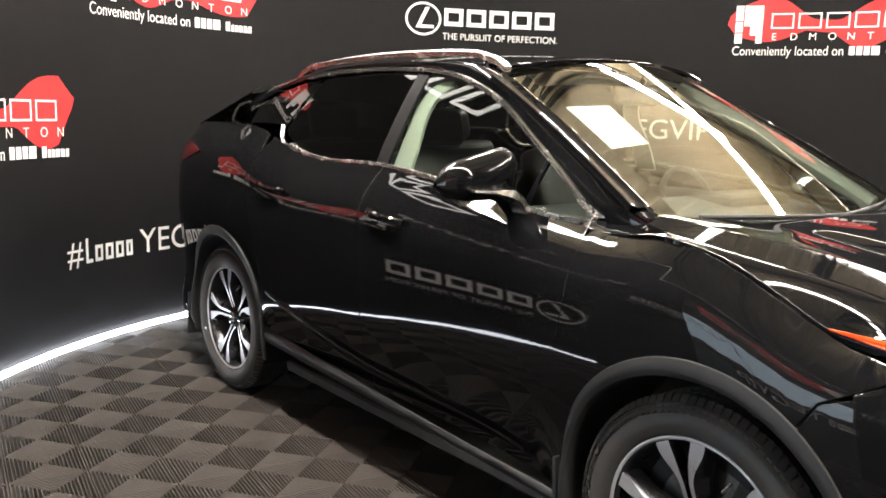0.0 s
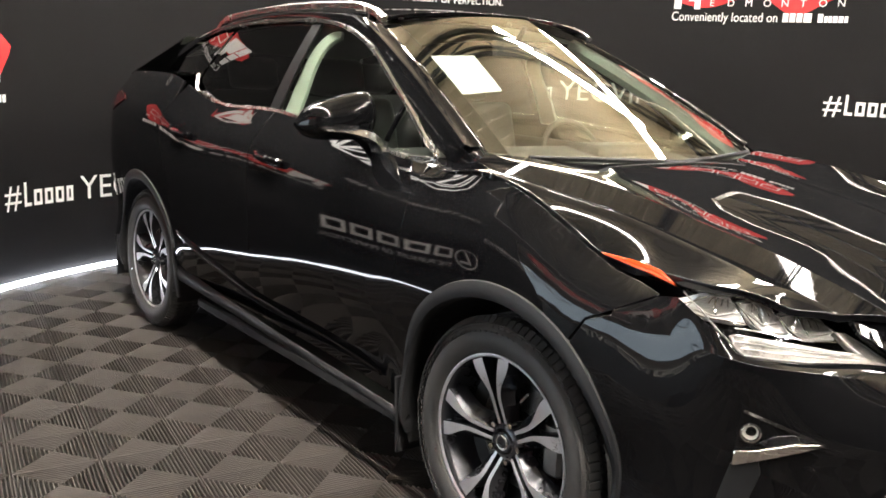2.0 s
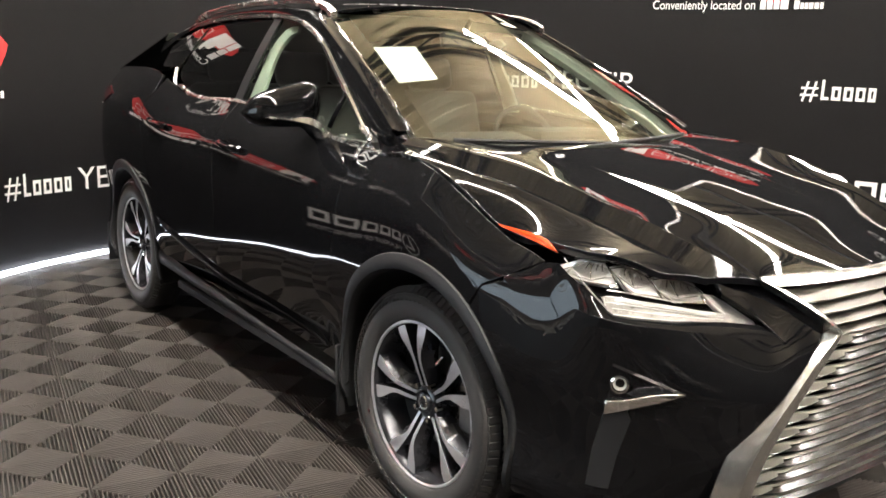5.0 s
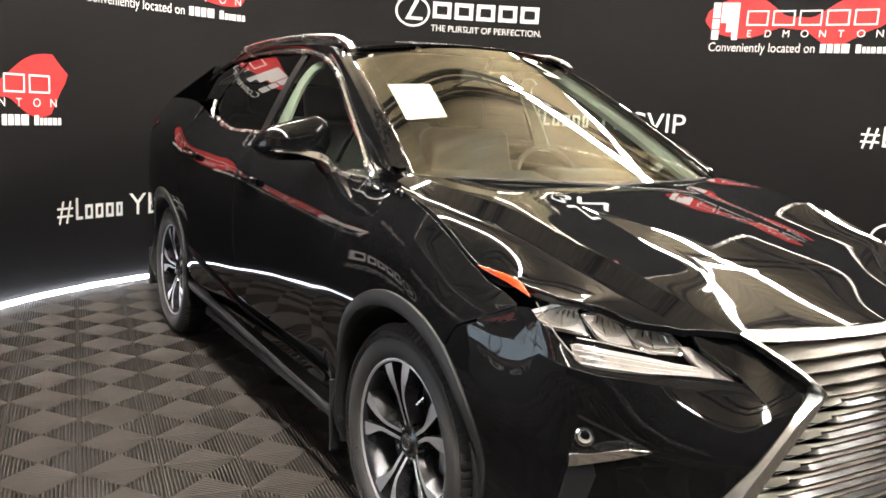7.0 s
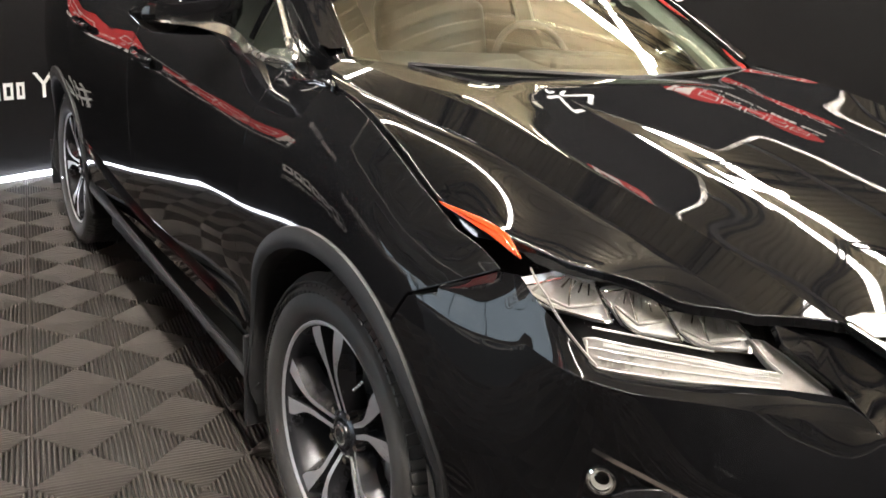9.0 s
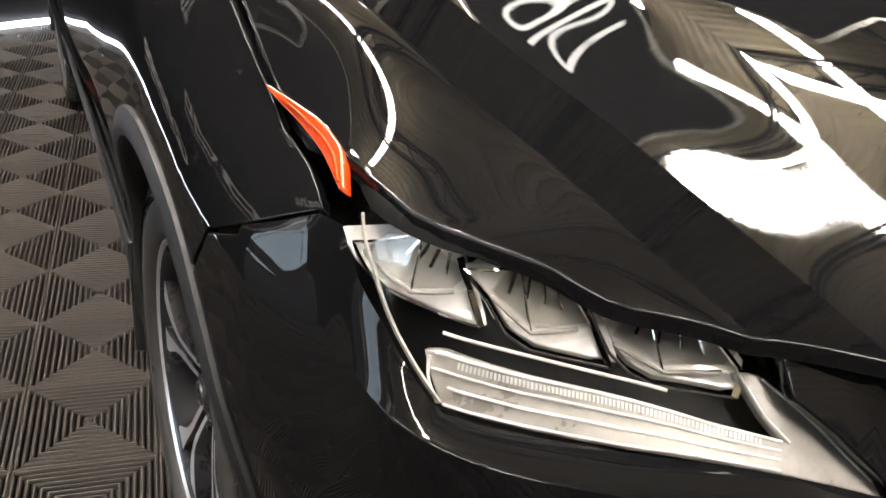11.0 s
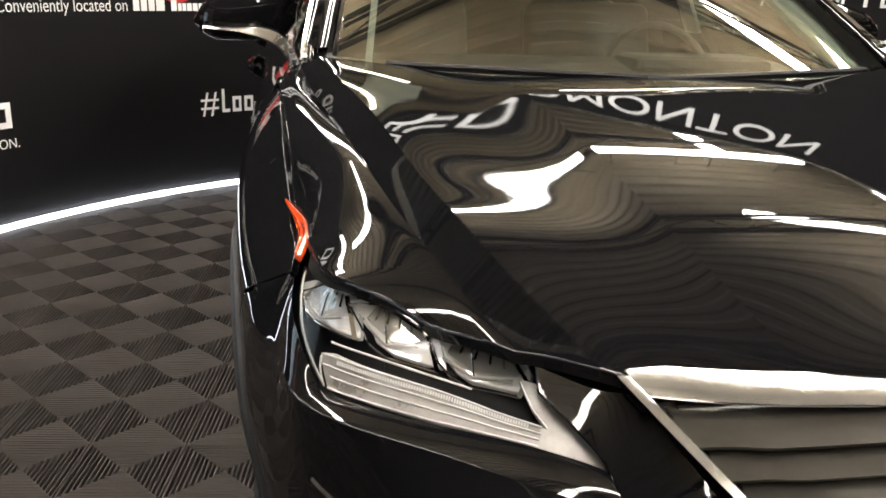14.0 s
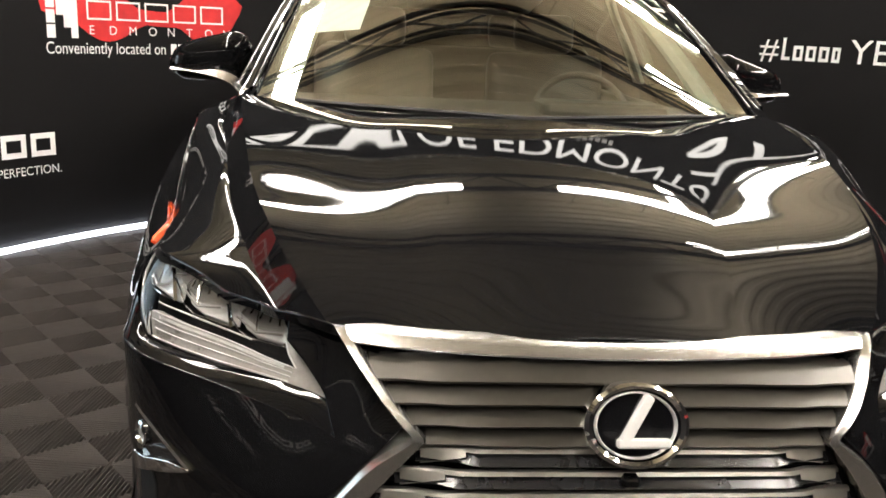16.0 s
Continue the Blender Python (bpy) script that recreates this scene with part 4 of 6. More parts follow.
    # raised moulding beside the screen
    rows = [[screen(np.array([u]), np.array([v]))[0] + (0, 0, e) for u, e in ((0.985, -0.006), (0.99, 0.006), (1.0, 0.009), (1.01, 0.006), (1.04, 0.003), (1.055, 0.009), (1.065, 0.008), (1.075, -0.01))] for v in np.linspace(0.03, 0.97, 24)]
    loft("screen_moulding", rows, PAINT, CAR, "gloss black moulding beside the windscreen", mirror=mir)
    # roof rail
    ys = np.linspace(1.1, 2.62, 34)
    up_h = 0.045 * np.clip(np.minimum((ys - 1.1) / 0.16, (2.62 - ys) / 0.12), 0, 1) ** 0.6
    rp = roof(0.575 + 0 * ys, ys) + np.c_[0 * ys, 0 * ys, up_h - 0.012]
    tube("roof_rail", rp, [(-0.015, -0.014), (0.015, -0.014), (0.016, 0.006), (0.008, 0.013), (-0.008, 0.013), (-0.016, 0.006)], SATIN, CAR, "satin silver roof rail", mirror=mir)
    # tail lamp
    tl_o = yz((3.12, 1.2), (3.3, 1.235), (3.55, 1.22), (3.6, 1.13), (3.42, 1.12))
    panel("tail_lamp", tl_o, ring, REDLENS, CAR, "dark red tail lamp wrapped round the corner", lift=0.006, mirror=mir)
    # door handles
    for d, y in ((door, 1.36), (rdoor, 2.24)):
        zc = float(BELT(y)) - 0.16
        ys = np.linspace(y - 0.11, y + 0.11, 15)
        P = side(ys, zc + 0.01 * (ys - y) / 0.11) - np.c_[0.03 * np.sqrt(np.clip(1 - ((ys - y) / 0.115) ** 2, 0, 1)), 0 * ys, 0 * ys]
        tube("door_handle", P, oval(0.014, 8, 1.2), PAINT, d, "black pull handle", mirror=mir)
    # sharp-edged blade low on the doors, dropping towards the front
    for own, pts in ((door, ((1.5, 0.452), (1.3, 0.437), (1.1, 0.424), (0.95, 0.414), (0.83, 0.405), (0.73, 0.392), (0.66, 0.374))),
                     (rdoor, ((2.27, 0.607), (2.15, 0.583), (2.03, 0.558), (1.85, 0.518), (1.65, 0.476), (1.51, 0.454)))):
        rows = []
        for y, z in bend(*pts, step=0.03):
            tp = float(smoothstep(y, 0.64, 0.8) * smoothstep(y, 2.3, 2.05))
            row = []
            for dz, out in ((0.004, -0.004), (0.0015, 0.009), (-0.002, 0.011), (-0.008, 0.008), (-0.016 - 0.02 * tp, -0.004 - 0.012 * tp), (-0.02 - 0.03 * tp, -0.025)):
                q = side(np.array([y]), np.array([z]))[0]
                row.append((q[0] - (out + 0.006) * (0.35 + 0.65 * tp), y, z + dz))
            rows.append(row)
        loft("door_moulding", rows, GLOSSBLACK, own, "gloss black blade low on the door", mirror=mir)

# bonnet
LAMP_EDGE = bend((0.466, -0.838), (0.5, -0.81), (0.548, -0.77), (0.58, -0.745), (0.613, -0.721), (0.65, -0.697), (0.698, -0.663), (0.746, -0.636), (0.775, -0.603), (0.79, -0.562), (0.797, -0.51), (0.802, -0.45), (0.808, -0.38), step=0.01)


def front_y(a):
    """Where the bonnet's front edge lies at the cross position a."""
    q = abs(a)
    if q <= 1:
        return -0.902 + 0.064 * q ** 2.2
    le = np.array(LAMP_EDGE)
    h = CX - hood_a(np.full(len(le), q), le[:, 1])[:, 0]
    d = h - le[:, 0]
    k = np.where((d[:-1] <= 0) != (d[1:] <= 0))[0]
    if not len(k):
        return -0.838 + (q - 1) * 0.458
    k = k[0]
    w = d[k] / (d[k] - d[k + 1])
    return float(le[k, 1] + w * (le[k + 1, 1] - le[k, 1]))


def back_y(a):
    q = abs(a)
    return 0.118 + 0.15 * min(1.0, q) ** 2 - (0.0 if q <= 1.2 else 0.15 * ((q - 1.2) / 0.8) ** 1.2)


def bonnet():
    verts, norms, faces = [], [], []
    lines = {}
    nv = 56
    for lo, hi, n in ((-2, -1.2, 14), (-1.2, -1, 5), (-1, -FOLD, 18), (-FOLD, FOLD, 20), (FOLD, 1, 18), (1, 1.2, 5), (1.2, 2, 14)):
        cols = np.linspace(lo, hi, n + 1)
        base = sum(len(v) for v in verts)
        for c in cols:
            cc = min(max(c, lo + 1e-3), hi - 1e-3)
            ys = front_y(c) + (back_y(c) - front_y(c)) * np.linspace(0, 1, nv) ** 1.25
            P = hood_a(np.full(nv, c), ys)
            e = 4e-4
            N = np.cross(hood_a(np.full(nv, cc + e), ys) - hood_a(np.full(nv, cc - e), ys), hood_a(np.full(nv, cc), ys + 2e-3) - hood_a(np.full(nv, cc), ys - 2e-3))
            N /= np.linalg.norm(N, axis=1, keepdims=True)
            N *= np.sign(N[:, 2:3])
            verts.append(P)
            norms.append(N)
            lines[round(c, 4)] = P
        for i in range(n):
            for j in range(nv - 1):
                p = base + i * nv + j
                faces.append((p, p + 1, p + nv + 1, p + nv))
    cs = sorted(lines)
    loop = [lines[c][0] for c in cs] + list(lines[cs[-1]][1:-1]) + [lines[c][-1] for c in reversed(cs)] + list(lines[cs[0]][-2:0:-1])
    loop = np.array(loop)
    mid = np.array((CX, -0.35, 0))
    out = (loop - mid) * (1, 1, 0)
    out /= np.linalg.norm(out, axis=1, keepdims=True)
    up = np.array((0, 0, 1.0))
    base, m = sum(len(v) for v in verts), len(loop)
    verts += [loop, loop + out * 0.002 - up * 0.001, loop + out * 0.003 - up * 0.004, loop + out * 0.002 - up * 0.018]
    norms += [np.tile(up, (m, 1)), out * 0.7 + up * 0.7, out, out]
    for r in range(3):
        faces += [(base + r * m + i, base + r * m + (i + 1) % m, base + (r + 1) * m + (i + 1) % m, base + (r + 1) * m + i) for i in range(m)]
    v, nn = np.concatenate(verts), np.concatenate(norms)
    fx = []
    for f in faces:
        k = np.cross(v[f[1]] - v[f[0]], v[f[3]] - v[f[0]])
        fx.append(f if k @ nn[f[0]] >= 0 else tuple(reversed(f)))
    add_mesh("bonnet", v, fx, PAINT, CAR, nn, "long black bonnet with two sharp ridges")


bonnet()


def wing_skin(h, y):
    """The wing's top carries the bonnet's rim on and sinks to the foot of the pillar."""
    return hood(h, y) - np.stack([0 * np.asarray(h, float), 0 * np.asarray(y, float), 0.052 * smoothstep(np.asarray(y, float), 0.14, 0.44)], -1)


for mir in (False, True):
    panel("wing_top", [(0.848, 0.125), (0.83, 0.175), (0.81, 0.225), (0.785, 0.262), (0.745, 0.278), (0.7, 0.3), (0.7, 0.5), (0.80, 0.52), (0.822, 0.47), (0.838, 0.3)], wing_skin, PAINT, CAR, mirror=mir, middle=(0, 0, 0))
# scuttle under the screen
v = [(u, 0.01) for u in np.linspace(-1, 1, 20)] + [(u, -0.06) for u in np.linspace(1, -1, 20)]
panel("scuttle", v, screen, PLASTIC, CAR, "black plastic panel at the foot of the windscreen", lift=-0.012, middle=(0, 2.4, 0.2), rim=0)
ws = [(u, 0.0) for u in np.linspace(-0.97, 0.97, 20)] + [(0.97, v) for v in np.linspace(0.05, 0.96, 14)] + [(u, 0.985) for u in np.linspace(0.95, -0.95, 20)] + [(-0.97, v) for v in np.linspace(0.96, 0.05, 14)]
for mir in (False, True):
    panel("screen_border", [(0.985, v) for v in np.linspace(0.02, 0.98, 16)] + [(0.885 - 0.01 * v, v) for v in np.linspace(0.98, 0.02, 16)], screen, GLOSSBLACK, CAR, "black printed border of the windscreen", lift=-0.006, rim=0, res=0.05, mirror=mir, middle=(0, 2.4, 0.2))
panel("windscreen", ws, screen, WSGLASS, CAR, "clear laminated windscreen", res=0.05, lift=-0.002, rim=0.004, middle=(0, 2.4, 0.2))
rf = [(h, 1.0 + 0.10 * (h / 0.57) ** 2) for h in np.linspace(-0.57, 0.57, 16)] + [(0.57, y) for y in np.linspace(1.2, 2.95, 22)] + [(h, 3.12 - 0.15 * (h / 0.55) ** 2) for h in np.linspace(0.55, -0.55, 12)] + [(-0.57, y) for y in np.linspace(2.95, 1.2, 22)]
panel("roof", rf, roof, PAINT, CAR, res=0.05, middle=(0, 2, 0))
# tail
tail = [(s_of_y(3.63), 0.5), (S_END, 0.5), (S_END, 1.33), (s_of_y(3.63), 1.33)]
for mir in (False, True):
    panel("tailgate", tail, ring, PAINT, CAR, mirror=mir)
    panel("rear_bumper", [(s_of_y(3.5), 0.26), (S_END, 0.26), (S_END, 0.495), (s_of_y(3.5), 0.495)], ring, PLASTIC, CAR, mirror=mir)
rows = []
for t in np.linspace(0, 1, 8):
    rows.append([(CX + h * (1 - 0.2 * t), 3.62 - 0.12 * (h / 0.7) ** 2 - 0.5 * t, 1.33 + 0.22 * t) for h in np.linspace(-0.74, 0.74, 14)])
loft("rear_screen", rows, PRIVACY, CAR, "dark rear window")
# ledge between the tailgate and the rear window
rows = []
for s in np.r_[-np.linspace(s_of_y(3.3), S_END, 16), np.linspace(S_END, s_of_y(3.3), 16)[1:]]:
    p = ring(np.array([abs(s)]), np.array([1.33]))[0]
    if s > 0:
        p[0] = 2 * CX - p[0]
    h = min(0.74, max(-0.74, p[0] - CX))
    q = np.array((CX + h, min(p[1], 3.63 - 0.12 * (h / 0.7) ** 2), 1.335))
    rows.append([p, p * 0.7 + q * 0.3 + (0, 0, 0.012), q])
loft("tail_ledge", rows, PAINT, CAR)
# underside
bm = bmesh.new()
box(bm, (1.2, 4.3, 0.06), Matrix.Translation((CX, 1.45, 0.24)), 0.01)
box(bm, (1.7, 1.7, 0.05), Matrix.Translation((CX, 1.4, 0.245)), 0.01)
part("underbody", bm, DARK, CAR)
bm = bmesh.new()
box(bm, (1.5, 0.06, 0.55), Matrix.Translation((CX, -0.6, 0.55)))
part("engine_bulkhead", bm, DARK, CAR)


# ---- nose: bumper, grille, lamps ----
def sz(*pts):
    """An outline on the nose, given by half width and z."""
    return [(s_of_h(h), z) for h, z in pts]


# the crease round the nose below the lamps: how far it stands out, its height, and the lamp's edge above it
CREASE_OUT = Curve((0.3, 0.0), (0.47, 0.010), (0.7, 0.03), (0.88, 0.038), (0.96, 0.024), (1.03, 0.007), (1.1, 0.0), (1.2, 0.0), (1.38, 0.0))
S_SEAM = s_of_y(-0.38)
LAMP_LOW = np.array([(0.42, 0.77), (0.522, 0.787), (0.612, 0.794), (0.757, 0.797), (0.881, 0.808), (0.925, 0.813), (1.0, 0.866), (1.095, 0.913), (s_of_y(-0.482), 0.906), (s_of_y(-0.432), 0.88), (S_SEAM, 0.856)])


def crease_z(s):
    return 0.752 + (np.asarray(s, float) - 0.47) * 0.117


def nose_low(s, z):
    """The bumper under the crease: it leans out towards the crease."""
    s, z = np.asarray(s, float), np.asarray(z, float)
    u = np.clip((z - crease_z(s) + 0.2) / 0.2, 0, 1.3)
    h, y, nx, ny = (np.interp(s, _s, a) for a in (_h, _y, _nx, _ny))
    out = np.where((s > 0.3) & (s < 1.4), np.maximum(CREASE_OUT(s), 0), 0) * u ** 1.6
    out = out - 0.014 * smoothstep(s, 0.92, 1.08) * smoothstep(s, S_SEAM, S_SEAM - 0.13) * smoothstep(z, 0.6, 0.9)
    return ring(s, z) + np.stack([-nx * out, ny * out, 0 * s], -1)


def shelf(s, v):
    """From the crease (v = 0) up to the lamp's edge (v = 1)."""
    s, v = np.asarray(s, float), np.asarray(v, float)
    c = nose_low(s, crease_z(s))
    top = ring(s, np.interp(s, LAMP_LOW[:, 0], LAMP_LOW[:, 1]))
    return c + (top - c) * v[..., None] + np.stack([0 * s, 0 * s, 0.004 * np.sin(math.pi * v)], -1)


for mir in (False, True):
    under_lamp = [(float(q), float(crease_z(q))) for q in np.linspace(S_SEAM, 0.47, 30)]
    blade = [(0.5, 0.783), (0.516, 0.799), (0.574, 0.837), (0.616, 0.86), (0.626, 0.882), (0.64, 0.906)] + sz((0.5, 0.905), (0.47, 0.899), (0.43, 0.868), (0.385, 0.825), (0.352, 0.792))
    lower = sz((0.40, 0.735), (0.46, 0.66), (0.52, 0.575), (0.57, 0.49), (0.60, 0.40), (0.61, 0.26))
    foot = sz((0.66, 0.225), (0.75, 0.225)) + [(s_of_y(-0.62), 0.235), (s_of_y(-0.5), 0.26)]
    a0 = [(y, z) for y, z in arc(0, 0.452, 194, 126)] + [(-0.315, 0.818)]
    outline = [*under_lamp, *blade, *lower, *foot, *yz(*a0)]
    bumper = panel("front_bumper", outline, nose_low, PAINT, CAR, res=0.028, mirror=mir)
    sv = np.r_[np.linspace(0.48, 0.92, 20), np.linspace(0.935, S_SEAM, 22)]
    loft("shelf", [shelf(np.full(7, q), np.linspace(0, 1, 7)) for q in sv], PAINT, bumper, "glossy shelf of the bumper under the lamp", mirror=mir)

    def noseline(pts, lift=0.0):
        q = np.array(pts)
        p = ring(q[:, 0], q[:, 1])
        e = 0.003
        n = np.cross(ring(q[:, 0] + e, q[:, 1]) - ring(q[:, 0] - e, q[:, 1]), ring(q[:, 0], q[:, 1] + e) - ring(q[:, 0], q[:, 1] - e))
        n /= np.linalg.norm(n, axis=1, keepdims=True)
        if np.sum(n * (p - (0, 1.4, 0.6))) < 0:
            n = -n
        return p + n * lift, n

    # headlamp: tray, light units, light guide and clear cover
    fill = [(s_of_y(-0.2), 0.975), (1.2, 0.955), (1.05, 0.94), (0.9, 0.93), (0.75, 0.92), (0.62, 0.912), (0.5, 0.908), (0.44, 0.88), (0.40, 0.75), (0.6, 0.73), (0.9, 0.74), (1.1, 0.8), (s_of_y(-0.25), 0.86)]
    lamp = panel("headlamp", fill, ring, LAMPBLACK, CAR, "three-unit headlamp under a clear cover", lift=-0.062, rim=0.0, res=0.03, mirror=mir)
    head = [(1.1, 0.931), (1.075, 0.922), (1.035, 0.899), (0.985, 0.86), (0.925, 0.815), (0.881, 0.8095), (0.757, 0.7985), (0.612, 0.7955), (0.522, 0.788), (0.534, 0.8015),
            (0.592, 0.838), (0.632, 0.858), (0.641, 0.878), (0.72, 0.893), (0.809, 0.909), (0.934, 0.932), (1.0, 0.934), (1.08, 0.934)]
    panel("lamp_cover", head, ring, LENS, lamp, "clear lamp cover", lift=-0.002, rim=0.02, res=0.03, mirror=mir)
    # L-shaped light guide: a broad bar with a toothed upper edge, and a short leg
    g_top = ((0.601, 0.676, 0.769, 0.896, 0.936, 0.955), (0.8147, 0.8213, 0.8345, 0.8525, 0.856, 0.854))
    g_low = ((0.522, 0.612, 0.757, 0.881, 0.931), (0.7896, 0.7965, 0.8, 0.8112, 0.813))
    guide = [(0.956, 0.853), *[(q, float(np.interp(q, *g_top))) for q in np.linspace(0.936, 0.605, 14)], (0.627, 0.8306), (0.656, 0.8583), (0.635, 0.857), (0.592, 0.8362), (0.534, 0.801), (0.523, 0.79),
             *[(q, float(np.interp(q, *g_low))) for q in np.linspace(0.54, 0.925, 14)]]
    lg = panel("light_guide", guide, ring, DRLMAT, lamp, "pale L-shaped daytime light guide", lift=-0.016, rim=0.014, res=0.016, mirror=mir)

    def along(k, n=26, s0=0.61, s1=0.945):
        return [(float(q), float(np.interp(q, *g_top)) * (1 - k) + float(np.interp(q, *g_low)) * k) for q in np.linspace(s0, s1, n)]
    for k, r, lift, lab in ((0.0, 0.0016, -0.0125, "bright upper edge of the light guide"), (0.32, 0.0013, -0.0135, "bright line along the light guide"), (0.62, 0.0014, -0.0145, ""), (0.97, 0.0014, -0.0135, "bright lower edge of the light guide")):
        P, n = noseline(along(k, s1=0.945 if k < 0.5 else 0.925), lift)
        tube("bright_edge" if k in (0.0, 0.97) else "guide_line", P, oval(r, 6), REFLECTOR, lg, lab, up=(0, 0, 1), mirror=mir)
    for pts in (((0.603, 0.8155), (0.628, 0.831), (0.655, 0.857)), ((0.633, 0.856), (0.592, 0.8362), (0.53, 0.797))):
        P, n = noseline(dense(pts, 0.01, False), -0.012)
        tube("bright_edge", P, oval(0.0013, 6), REFLECTOR, lg, up=(0, 0, 1), mirror=mir)
    P, n = noseline(bend((0.95, 0.852), (0.945, 0.835), (0.93, 0.815), step=0.006), -0.0115)
    tube("bright_edge", P, oval(0.0016, 6), REFLECTOR, lg, up=(0, 0, 1), mirror=mir)
    bm = bmesh.new()
    for q, z in along(0.13, 74, 0.63, 0.92):
        P, n = noseline([(q, z)], -0.0135)
        box(bm, (0.0022, 0.0022, 0.0058), Matrix.Translation(P[0]) @ Vector(n[0]).to_track_quat("Y", "Z").to_matrix().to_4x4())
    part("teeth", bm, REFLECTOR, lg, "fine teeth along the light guide", mirror=mir)
    # low black sill between the light guide and the units, with one bright line on it
    P, n = noseline(bend((0.945, 0.872), (0.9, 0.8685), (0.8, 0.853), (0.72, 0.8415), step=0.01), -0.018)
    tube("sill_line", P, oval(0.0016, 6), REFLECTOR, lamp, "thin bright line over the light guide", up=(0, 0, 1), mirror=mir)
    # pale strip stands in for daylight mirrored on the cover's rounded outer corner
    P, n = noseline(dense([(0.926, 0.818), (0.985, 0.861), (1.035, 0.9), (1.09, 0.929)], 0.02, False), -0.006)
    tube("side_gleam", P, [(-0.0016, -0.002), (0.0016, -0.002), (0.0012, 0.001), (-0.0012, 0.001)], DRLMAT, lamp, "pale strip for the reflection on the lamp cover's outer corner", up=(0, 0, 1), mirror=mir)
    # the reflection along the cover's upper edge, modelled as a thin chrome strip
    P, n = noseline(dense([(0.643, 0.8765), (0.72, 0.8915), (0.809, 0.907), (0.88, 0.92)], 0.02, False), -0.006)
    tube("top_gleam", P, [(-0.002, -0.002), (0.002, -0.002), (0.0015, 0.002), (-0.0015, 0.002)], CHROME, lamp, "bright strip for the reflection along the lamp cover's top", up=(0, 0, 1), mirror=mir)
    # three units, each a slanting reflector with a stepped bowl: outline from the upper outer corner downwards and inwards
    for U in (((1.105, 0.905), (1.066, 0.8935), (1.026, 0.887), (0.971, 0.8865), (0.91, 0.882), (0.934, 0.91), (0.957, 0.931), (1.026, 0.935)),
              ((0.945, 0.923), (0.912, 0.901), (0.885, 0.8785), (0.855, 0.866), (0.774, 0.8545), (0.798, 0.884), (0.824, 0.907), (0.899, 0.926)),
              ((0.805, 0.895), (0.779, 0.8665), (0.756, 0.852), (0.731, 0.844), (0.653, 0.8415), (0.648, 0.86), (0.673, 0.879), (0.762, 0.898))):
        cs, cz = sum(q[0] for q in U) / 8, sum(q[1] for q in U) / 8
        hs_, hz_ = 0.62 * (U[0][0] - U[4][0]), 0.62 * (U[7][1] - U[4][1])

        def mixp(a, b, k):
            return (U[a][0] * (1 - k) + U[b][0] * k, U[a][1] * (1 - k) + U[b][1] * k)

        def bowl(base, depth, ds=0.0, dz=0.0):
            def f(q, z):
                q, z = np.asarray(q, float), np.asarray(z, float)
                k = np.clip(1 - ((q - cs - ds) / hs_) ** 2 - ((z - cz - dz) / hz_) ** 2, 0, 1)
                return ring(q, z) + (base + k * depth)[..., None] * np.array((0.5, 0.8, -0.33))
            return f
        unit = panel("light_unit", list(U), bowl(0.032, 0.014), REFLECTOR, lamp, "bright faceted light unit", lift=0.0, rim=0.01, res=0.009, mirror=mir)
        low = [mixp(2, 1, 0.1), mixp(2, 3, 0.3), U[3], U[4], mixp(4, 5, 0.75), mixp(3, 5, 0.5)]
        panel("lower_bowl", low, bowl(0.024, 0.016, -0.2 * hs_, -0.5 * hz_), REFLECTOR, unit, "smooth lower bowl", lift=0.0, rim=0.008, res=0.009, mirror=mir)
        shade = [mixp(1, 7, 0.2), mixp(2, 5, 0.3), mixp(2, 5, 0.82), mixp(5, 6, 0.35), mixp(7, 6, 0.35), mixp(7, 1, 0.2)]
        lens = panel("inner_lens", shade, bowl(0.026, 0.004), SMOKE, unit, "smoky clear inner lens block", lift=0.0, rim=0.012, res=0.009, mirror=mir)
        P, n = noseline(dense([mixp(1, 7, 0.2), mixp(2, 5, 0.3), mixp(2, 5, 0.82)], 0.008, False), -0.0255)
        tube("step", P, oval(0.0022, 6), DRLMAT, lens, "pale step across the unit", up=(0, 0, 1), mirror=mir)
        P, n = noseline(dense([mixp(2, 5, 0.3), mixp(7, 6, 0.2)], 0.008, False), -0.026)
        tube("step", P, oval(0.0014, 6), CHROME, lens, up=(0, 0, 1), mirror=mir)
        P, n = noseline(dense([U[7], U[0], U[1], U[2], U[3], U[4]], 0.006, False), -0.024)
        tube("unit_edge", P, oval(0.0017, 6), CHROME, unit, "thin bright edge", up=(0, 0, 1), mirror=mir)
        P, n = noseline(dense([U[6], U[5], U[4]], 0.006, False), -0.024)
        tube("unit_edge", P, [(-0.0032, -0.001), (0.0032, -0.001), (0.0032, 0.001), (-0.0032, 0.001)], CHROME, unit, up=(0, 0, 1), mirror=mir)
        # slanting glints across the reflector's upper half
        for k in range(4):
            P, n = noseline(dense([mixp(7, 6, 0.12 + 0.22 * k), mixp(1, 5, 0.16 + 0.2 * k)], 0.006, False)[:4], -0.0285)
            tube("facet", P, [(-0.0018, -0.001), (0.0018, -0.001), (0.0008, 0.0014)], CHROME, unit, up=(0, 0, 1), mirror=mir)
    am = [(1.342, 0.9685), (1.3, 0.9655), (1.24, 0.9605), (1.158, 0.9505), (1.108, 0.932), (1.161, 0.937), (1.235, 0.947), (1.3, 0.9605)]
    marker = panel("side_marker", am, ring, AMBER, lamp, "amber side marker lens", lift=0.017, rim=0.012, res=0.015, mirror=mir)
    P, n = noseline(dense([(1.3, 0.963), (1.24, 0.9535), (1.158, 0.9435), (1.12, 0.9345)], 0.015, False), 0.018)
